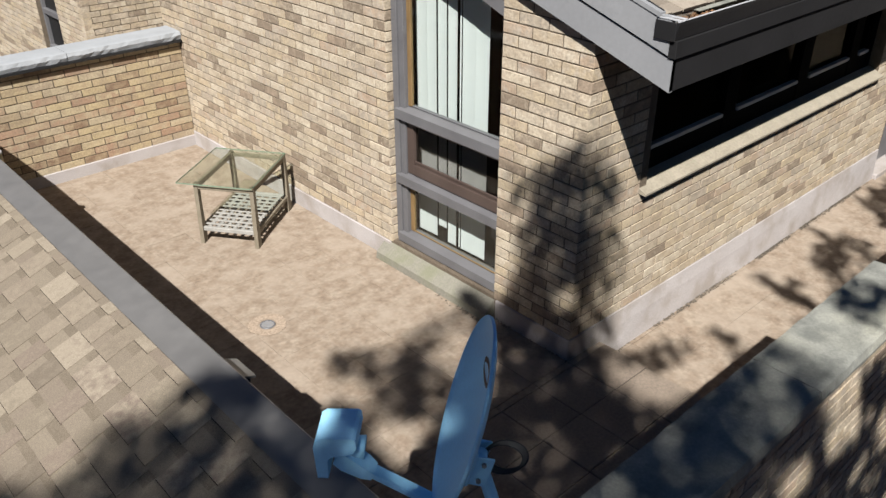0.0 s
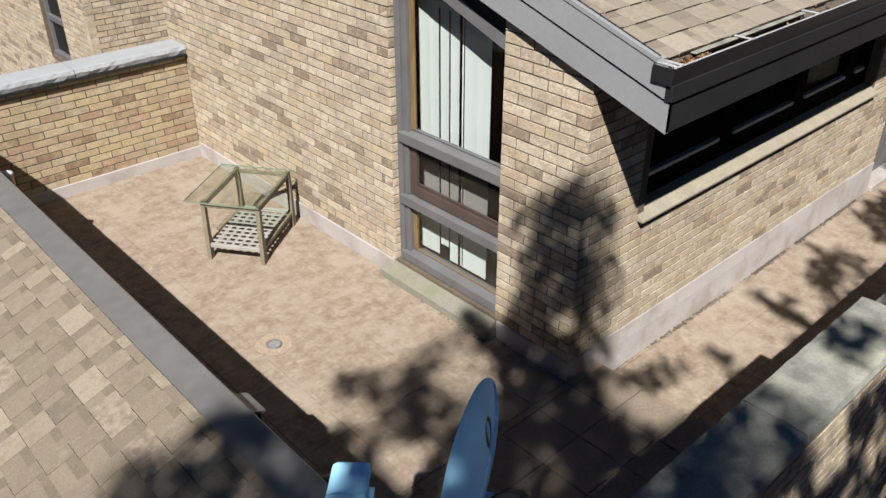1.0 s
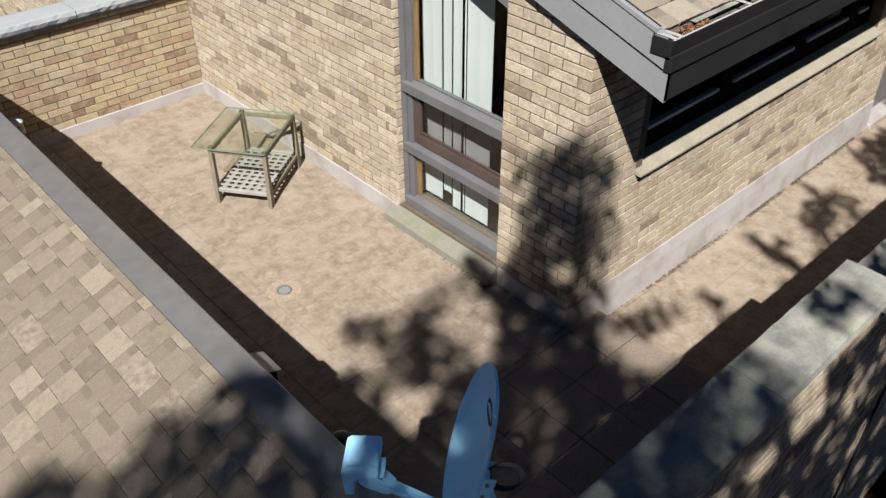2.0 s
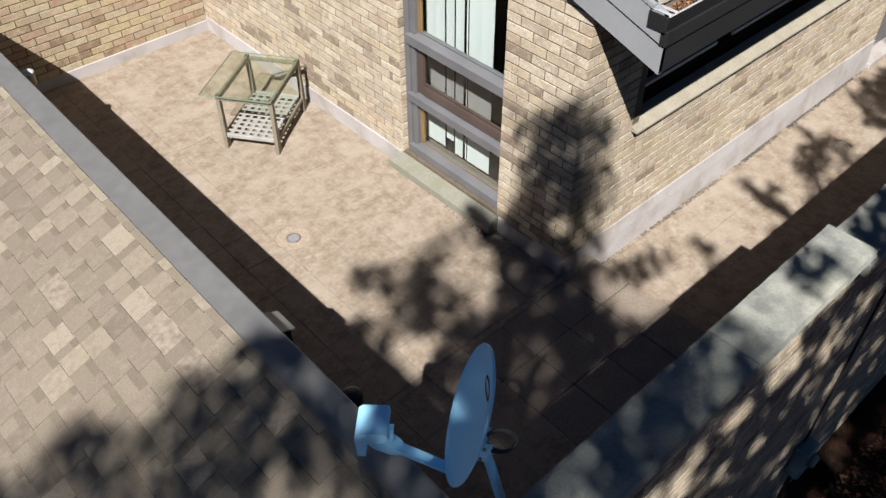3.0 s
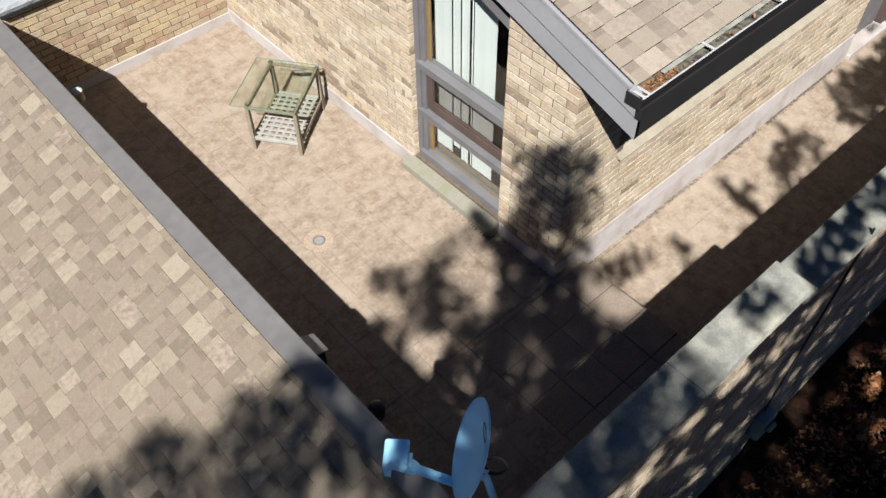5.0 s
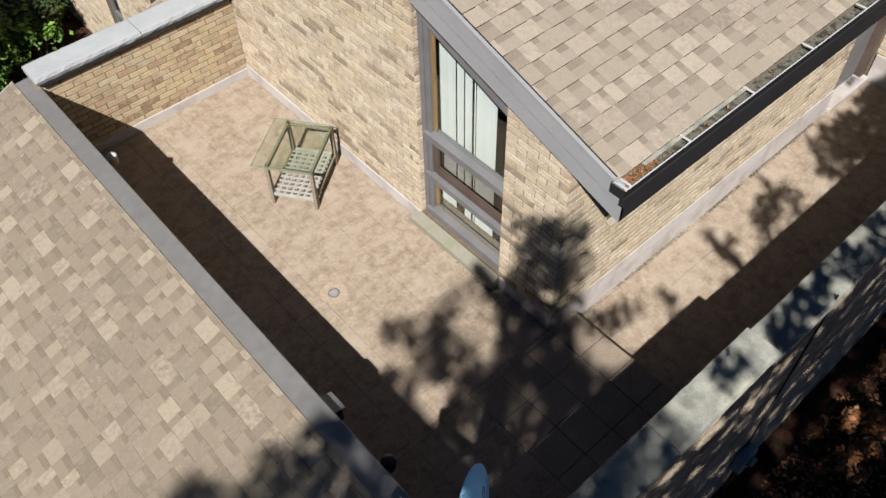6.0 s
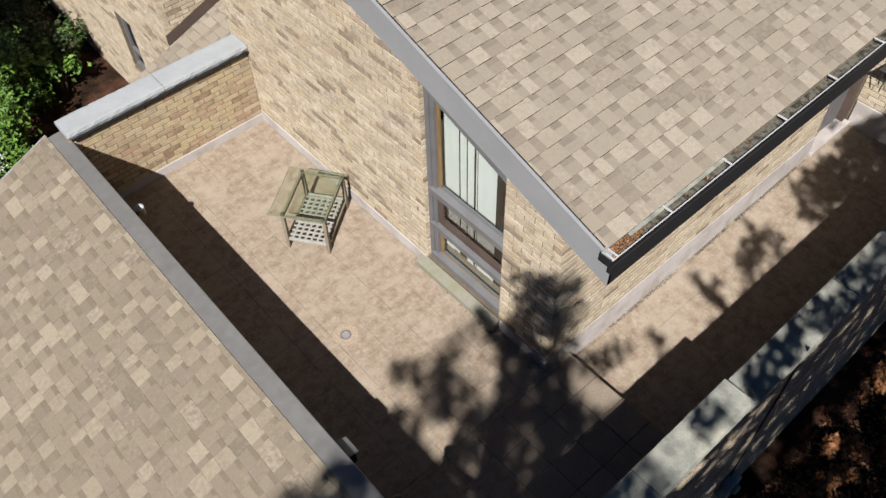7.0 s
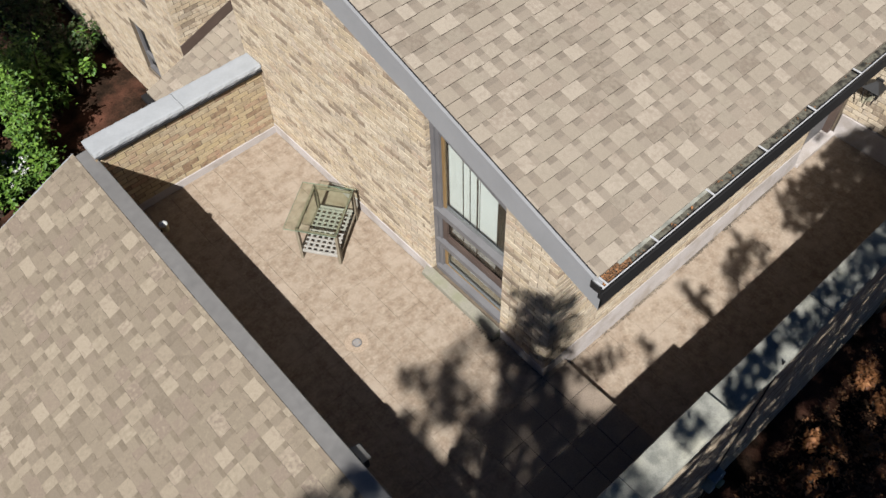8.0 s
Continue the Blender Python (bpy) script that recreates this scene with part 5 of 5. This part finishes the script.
# single boughs of the crown by where their shade falls on the passage: x, y, half-width, half-depth, density
BOUGHS = [(0.55, -0.22, 0.17, 0.15, 0.55), (0.80, -0.30, 0.14, 0.10, 0.4), (1.0, -0.70, 0.13, 0.10, 0.75), (0.88, -0.80, 0.08, 0.07, 0.5), (1.10, -0.80, 0.07, 0.05, 0.6),
          (1.95, -0.82, 0.20, 0.12, 0.85), (2.80, -0.92, 0.26, 0.10, 0.85), (2.35, -0.78, 0.10, 0.06, 0.6), (3.40, -0.85, 0.30, 0.10, 0.8), (4.0, -0.85, 0.4, 0.12, 0.85),
          (4.45, -0.50, 0.52, 0.32, 0.95), (5.20, -0.48, 0.50, 0.42, 0.95), (4.95, -0.12, 0.16, 0.14, 0.8), (3.78, -0.58, 0.22, 0.12, 0.7)]
# thin leafy sprays: from, to, half-width, density
SPRAYS = [(1.17, -0.38, 1.14, -0.54, 0.045, 0.9), (1.20, -0.47, 1.07, -0.44, 0.03, 0.7), (2.06, -0.18, 2.00, -0.36, 0.05, 0.8), (2.00, -0.36, 1.90, -0.74, 0.055, 0.95),
          (2.14, -0.42, 1.95, -0.50, 0.045, 0.7), (3.06, -0.13, 2.95, -0.32, 0.06, 0.7), (2.98, -0.30, 2.50, -0.56, 0.055, 0.95), (3.08, -0.35, 2.75, -0.52, 0.09, 0.5),
          (2.66, -0.33, 2.42, -0.62, 0.08, 0.5), (3.15, -0.50, 2.80, -0.64, 0.07, 0.6), (3.95, -0.18, 3.62, -0.50, 0.08, 0.7), (4.25, -0.14, 3.90, -0.36, 0.10, 0.8)]
# lit holes in the crown: x, y, half-length, half-width, direction, what is left of the shade
HOLES = [(-0.40, 0.43, 0.43, 0.155, 54, 0.06), (-1.19, 0.19, 0.18, 0.14, 90, 0.0), (-0.26, -0.02, 0.19, 0.055, 44, 0.5), (0.17, -0.46, 0.20, 0.20, 0, 0.0),
         (-2.05, 0.36, 0.16, 0.10, 20, 0.35), (-2.6, 0.25, 0.14, 0.10, 60, 0.4), (-1.95, -0.05, 0.12, 0.08, 40, 0.25), (-1.91, -0.22, 0.14, 0.09, 60, 0.2),
         (1.22, -3.54, 0.22, 0.16, 20, 0.0), (0.76, -3.77, 0.20, 0.14, 50, 0.0), (2.41, -3.50, 0.30, 0.18, 10, 0.0), (2.26, -3.78, 0.20, 0.15, 40, 0.0), (1.66, -3.58, 0.14, 0.10, 0, 0.0), (0.41, -3.28, 0.10, 0.08, 0, 0.0)]


def inside(x, y, ell):
    a, b, c, d, turn = ell
    u = (x - a) * math.cos(radians(turn)) + (y - b) * math.sin(radians(turn))
    w = (y - b) * math.cos(radians(turn)) - (x - a) * math.sin(radians(turn))
    return (u / c) ** 2 + (w / d) ** 2 < 1


def crown_at(x, y):
    """How dense the crown is along the ray of sunlight that would reach (x, y) on the terrace."""
    x, y = x + 0.04 * noise.noise(Vector((x * 6, y * 6, 1))), y + 0.05 * noise.noise(Vector((x * 5, y * 5, 9)))
    if inside(x, y, (-0.92, -0.29, 0.27, 0.27, 0)) or inside(x, y, (-1.30, -0.14, 0.19, 0.13, 0)):
        return 0.75
    for h in HOLES:
        if inside(x, y, h[:5]):
            return h[5]
    for b in BOUGHS:
        if inside(x, y, (*b[:4], 0)):
            return b[4]
    for ax, ay, bx, by, w, d in SPRAYS:
        u = min(1.0, max(0.0, ((x - ax) * (bx - ax) + (y - ay) * (by - ay)) / ((bx - ax) ** 2 + (by - ay) ** 2)))
        if math.hypot(x - ax - u * (bx - ax), y - ay - u * (by - ay)) < w * (0.75 + 0.9 * noise.noise(Vector((x * 13, y * 13, 6)))):
            return d
    dapple = noise.noise(Vector((x * 2.2, y * 2.2, 4)))
    if y > -1.05:
        if -1.64 < x < -1.30 and y < 0.72:
            return 0.9
        if x < -1.42:
            # over the wing's roof the crown is thin and ragged
            if x < -4.25 + 0.9 * noise.noise(Vector((y * 1.3, 2, 5))) + 0.3 * dapple:
                return 0.0
            edge = 0.72 + 0.07 * math.sin(9 * x) + 0.22 * min(1.0, max(0.0, (-x - 1.9) / 0.9))
            if x < -1.6 and y > edge - 0.10:
                return 0.0 if y > edge else 0.3
            return 0.0 if y > edge else (0.80 if noise.noise(Vector((x * 2.9, y * 2.9, 8))) > -0.20 else 0.42)
        if x < 0.33 and y < (0.0 if x > 0 else 0.06):
            if y > -0.66:
                return 0.97 if dapple > -0.16 else 0.60
            # over the garden parapet's coping
            if inside(x, y, (-0.05, -0.90, 0.16, 0.07, 20)) or inside(x, y, (-0.97, -0.82, 0.12, 0.06, 30)):
                return 0.2
            return 0.86 if x < 0.14 else (0.6 if y > -0.80 + 0.15 * dapple else 0.2)
        for e, d in (((-1.22, 0.44, 0.12, 0.09, 0), 0.4), ((-0.88, 0.36, 0.26, 0.34, 0), 0.75), ((-0.96, 0.82, 0.13, 0.19, 20), 0.45), ((-0.70, 0.68, 0.24, 0.12, -10), 0.42)):
            if inside(x, y, e):
                return d
        if -0.62 <= x < -0.12 and y < 0.85 and y > 0.70:
            return 0.25
        if x < 0.02 and y < 0.92 and x - 0.55 * y > -0.52:
            return 0.95
    # the bough that darkens the pier
    along, off = (x + y) * 0.576, (x - y)
    if 0.0 <= along < 1.10:
        left = -0.62 if along < 0.45 else -0.28 + 0.06 * math.sin(9 * along)
        if left < off < 0.24:
            return 0.90 if along < 0.96 else 0.5
        if left - 0.12 < off < 0.48:
            return 0.35
    if y > -1.0:
        return 0.85 if x > 1.35 and y < -0.70 and dapple > -0.06 else 0.0
    fine = noise.noise(Vector((x * 5.5, y * 5.5, 14)))
    if (y > -1.42 and x < 2.6) or (y > -2.4 and x < 1.1):
        return 1.0 if dapple + 0.6 * fine > (-0.34 if x < 0.2 or y < -1.6 else -0.12) - 0.10 * max(0.0, x - 0.8) else 0.05
    if y > -2.9:
        return 1.0 if dapple + 0.5 * fine > -0.80 else 0.2
    return 1.0 if dapple > -0.50 else 0.1


def foliage_block(x0, x1, y0, y1, cell, leaves, size, near, far, level=0.0):
    g = Geo()
    for i in range(int((x1 - x0) / cell)):
        for j in range(int((y1 - y0) / cell)):
            fx, fy = x0 + (i + r.random()) * cell, y0 + (j + r.random()) * cell
            d = crown_at(fx, fy)
            if d <= 0:
                continue
            s = r.uniform(near, far)
            c = Vector((fx, fy, level)) - SUN_TRAVEL * s
            for k in range(leaves if d >= 1 else int(leaves * (1.1 if d > 0.92 else 0.75) * d + r.random())):
                leaf_quad(g, c + Vector((r.gauss(0, 0.4 * cell), r.gauss(0, 0.4 * cell), r.gauss(0, 0.4 * cell))), size * r.uniform(0.7, 1.25), r, 60)
    return g


part("crown", foliage_block(-1.42, 0.36, -1.2, 1.7, 0.075, 34, 0.036, 10.5, 13.0), M_LEAF, tree)
part("west_crown", foliage_block(-5.2, -1.42, -1.2, 1.7, 0.075, 54, 0.026, 11.5, 14.0), M_LEAF, tree)
part("pier_bough", foliage_block(0.36, 1.5, -0.05, 1.7, 0.075, 30, 0.038, 9.5, 12.0), M_LEAF, tree, kind="stuff")
part("side_crown", foliage_block(0.36, 6.0, -1.2, -0.05, 0.055, 13, 0.038, 8.0, 9.4, STEP), M_LEAF, tree)
part("end_crown", foliage_block(1.5, 6.0, -0.05, 1.7, 0.055, 13, 0.038, 8.0, 9.4), M_LEAF, tree)
part("lower_crown", foliage_block(-4.6, 10.0, -7.0, -1.2, 0.15, 16, 0.085, 9.0, 12.0), M_LEAF, tree)
for k in range(14):
    tip = Vector((r.uniform(-4, 5), r.uniform(-5, -1.2), 0)) - SUN_TRAVEL * r.uniform(10, 12)
    root = Vector((-6.95, -8.85, r.uniform(2.5, 7.0)))
    mid_ = root.lerp(tip, 0.5) + Vector((0, 0, 0.5))
    g = Geo()
    g.tube([root, mid_, tip], [0.075, 0.045, 0.015], 8)
    part("limb", g, M_BARK, tree, smooth=True)

# a second, unseen tree, added so its crown darkens the planting beside the back wing
tree_2 = thing("tree", "unseen broadleaf tree added to shade the planting beside the wing", "tree", (-10.5, 5.6, GROUND))
g = Geo()
g.tube([(-10.5, 5.6, GROUND - 0.3), (-10.45, 5.6, 0), (-10.3, 5.7, 3.0), (-10.1, 5.9, 5.6)], [0.26, 0.2, 0.15, 0.05], 12)
part("trunk", g, M_BARK, tree_2, smooth=True)
g = Geo()
for k in range(900):
    a, q = r.uniform(0, 6.283), math.sqrt(r.random())
    fx, fy = -2.40 + 0.62 * q * math.cos(a), 11.5 + 2.3 * q * math.sin(a)
    if noise.noise(Vector((fx * 2.0, fy * 2.0, 2))) < -0.25:
        continue
    c = Vector((fx, fy, 0)) - SUN_TRAVEL * r.uniform(10.0, 12.5)
    for i in range(9):
        leaf_quad(g, c + Vector((r.gauss(0, 0.08), r.gauss(0, 0.08), r.gauss(0, 0.08))), 0.085 * r.uniform(0.7, 1.25), r, 60)
part("crown", g, M_LEAF, tree_2)
for k in range(5):
    tip = Vector((-2.40 + r.uniform(-0.5, 0.5), 11.5 + r.uniform(-1.8, 1.8), 0)) - SUN_TRAVEL * 11.0
    g = Geo()
    g.tube([(-10.3, 5.7, 3.0 + 0.4 * k), Vector((-10.2, 5.8, 5.0)).lerp(tip, 0.5), tip], [0.06, 0.04, 0.012], 8)
    part("limb", g, M_BARK, tree_2, smooth=True)

# ---------------------------------------------------------------- pavers
PX, PY, GX, GY = 0.316, 0.316, -0.01, -0.375
_tiles = {}
def paver(x0, x1, y0, y1, mat, gap, seedling, sunk=0.0):
    w, d = round(x1 - x0 - gap, 3), round(y1 - y0 - gap, 3)
    key = (w, d, mat.name, seedling % 3)
    if key not in _tiles:
        _tiles[key] = Geo().box((0, 0, -0.03), (w, d, 0), 0.004 if gap > 0.004 else 0.0015).mesh("paver", mat)
    o = part("paver", _tiles[key], None, floor)
    rr = random.Random(seedling)
    o.matrix_basis = pose(x0 + gap / 2, y0 + gap / 2, sunk + rr.uniform(-0.0012, 0.0012) if gap < 0.004 else rr.uniform(-0.002, 0.004), rr.uniform(-0.15, 0.15), rr.uniform(-0.15, 0.15), 0)


def south_z(x):
    """The passage along the south wall lies one step lower."""
    return 0.0 if x < 0.30 else STEP


def pavers(x0, x1, y0, y1):
    i0, i1 = math.floor((x0 - GX) / PX), math.ceil((x1 - GX) / PX)
    j0, j1 = math.floor((y0 - GY) / PY), math.ceil((y1 - GY) / PY)
    for i in range(i0, i1):
        for j in range(j0, j1):
            a, b = max(x0, GX + i * PX), min(x1, GX + (i + 1) * PX)
            c, d = max(y0, GY + j * PY), min(y1, GY + (j + 1) * PY)
            if b - a < 0.03 or d - c < 0.03:
                continue
            corner = GX + i * PX < 0.29 and GY + j * PY < -0.08 and GX + i * PX > -1.0
            paver(a, b, c, d, M_PAVER if corner else M_TILE, 0.005 if corner else 0.0018, i * 57 + j, south_z((a + b) / 2) if y1 < 0 else 0.0)


g = Geo()
g.box((-0.99, -1.428, -0.02), (0.300, -0.06, -0.0055))
part("joint_bed", g, M_DARKJOINT, floor, "dark open joints between the corner pavers")
pavers(-2.125, -0.010, -0.01, LOW_Y - 0.01)
pavers(-2.125, 0.305, -1.428, -0.012)
pavers(0.306, 5.260, -1.428, -0.012)

# dead leaves and dirt gathered along the foot of the walls
def dirt_line(points, count, seedling):
    g = Geo()
    rr = random.Random(seedling)
    for k in range(count):
        i = rr.randrange(len(points) - 1)
        p = Vector(points[i]).lerp(Vector(points[i + 1]), rr.random())
        if noise.noise(p * 2.3) < 0.05 and rr.random() < 0.9:
            continue
        p += Vector((rr.gauss(0, 0.010), rr.gauss(0, 0.010), 0.005 + 0.005 * rr.random()))
        a = rr.uniform(0.004, 0.009)
        g.add([(-a, -a * 0.5, 0), (a, -a * 0.4, 0.002), (a * 0.8, a * 0.5, 0), (-a * 0.7, a * 0.5, 0.003)], [(0, 1, 2, 3)], Matrix.Translation(p) @ Matrix.Rotation(rr.uniform(0, 6.28), 4, "Z"))
    tagged(new("dirt_line", g.mesh("dirt_line", M_DIRT)), "dark dirt and leaf crumbs along the wall's foot", "dirt", kind="stuff")


dirt_line([(0.33, -0.045, STEP), (2.2, -0.050, STEP), (3.2, -0.040, STEP), (4.40, -0.03, STEP)], 1500, 31)
dirt_line([(-0.022, -0.02, 0.0), (-0.022, 0.62, 0.0), (-0.105, 0.64, 0.0), (-0.105, 1.3, 0.0)], 420, 32)

# ---------------------------------------------------------------- bricks
Z0 = PLINTH
HALF = BRICK_D + JOINT
brick_wall(wall_west, (0, 0, 0), (0, 1, 0), (-1, 0, 0), 5.04, Z0, 3.9, single=lambda u, z: u < 2.4 or (z < 1.2 and u < 3.4),
           holes=[(WIN_Y0, WIN_Y1, -5, 9)], top=lambda u: soffit_z(u) + 0.03, start=lambda c: 0.0 if c % 2 == 0 else HALF)
brick_wall(wall_south, (0, 0, 0), (1, 0, 0), (0, -1, 0), 4.44, Z0, 2.1, single=lambda u, z: u < 3.6,
           holes=[(WS_X0 - 0.07, WS_X1, 0.955, 9)], start=lambda c: HALF if c % 2 == 0 else 0.0)
brick_wall(wall_west, (0.10, WIN_Y1, 0), (-1, 0, 0), (0, -1, 0), 0.10, Z0, 2.7, far_name="reveal_brickwork", start=lambda c: 0.0)
brick_wall(wall_north, (-2.14, LOW_Y, 0), (1, 0, 0), (0, -1, 0), 2.135, 0.100, 0.100 + 14 * COURSE + 0.005, single=lambda u, z: True, paints=(M_RUDDY, M_RUDDY_FAR))
brick_wall(wall_east, (5.28, 0, 0), (0, -1, 0), (-1, 0, 0), 1.37, 0.195, 2.1)
brick_wall(wall_garden, (-2.26, -1.64, 0), (1, 0, 0), (0, -1, 0), 7.5, GROUND, 1.075, top=lambda u: 1.085 if u < 2.65 else 0.955, single=lambda u, z: z > 0.45 and 1.2 < u < 5.0)
brick_wall(wall_parapet, (-2.13, 4.73, 0), (0, -1, 0), (1, 0, 0), 6.1, 0.0, 0.93)
brick_wall(back_wing, (XA, YB, 0), (0, 1, 0), (-1, 0, 0), 7.5, GROUND, 3.0, holes=[(a - YB, b - YB, c, d) for a, b, c, d in WINDOWS])
brick_wall(back_wing, (XA, YB, 0), (1, 0, 0), (0, -1, 0), 2.5, -0.3, 2.6)
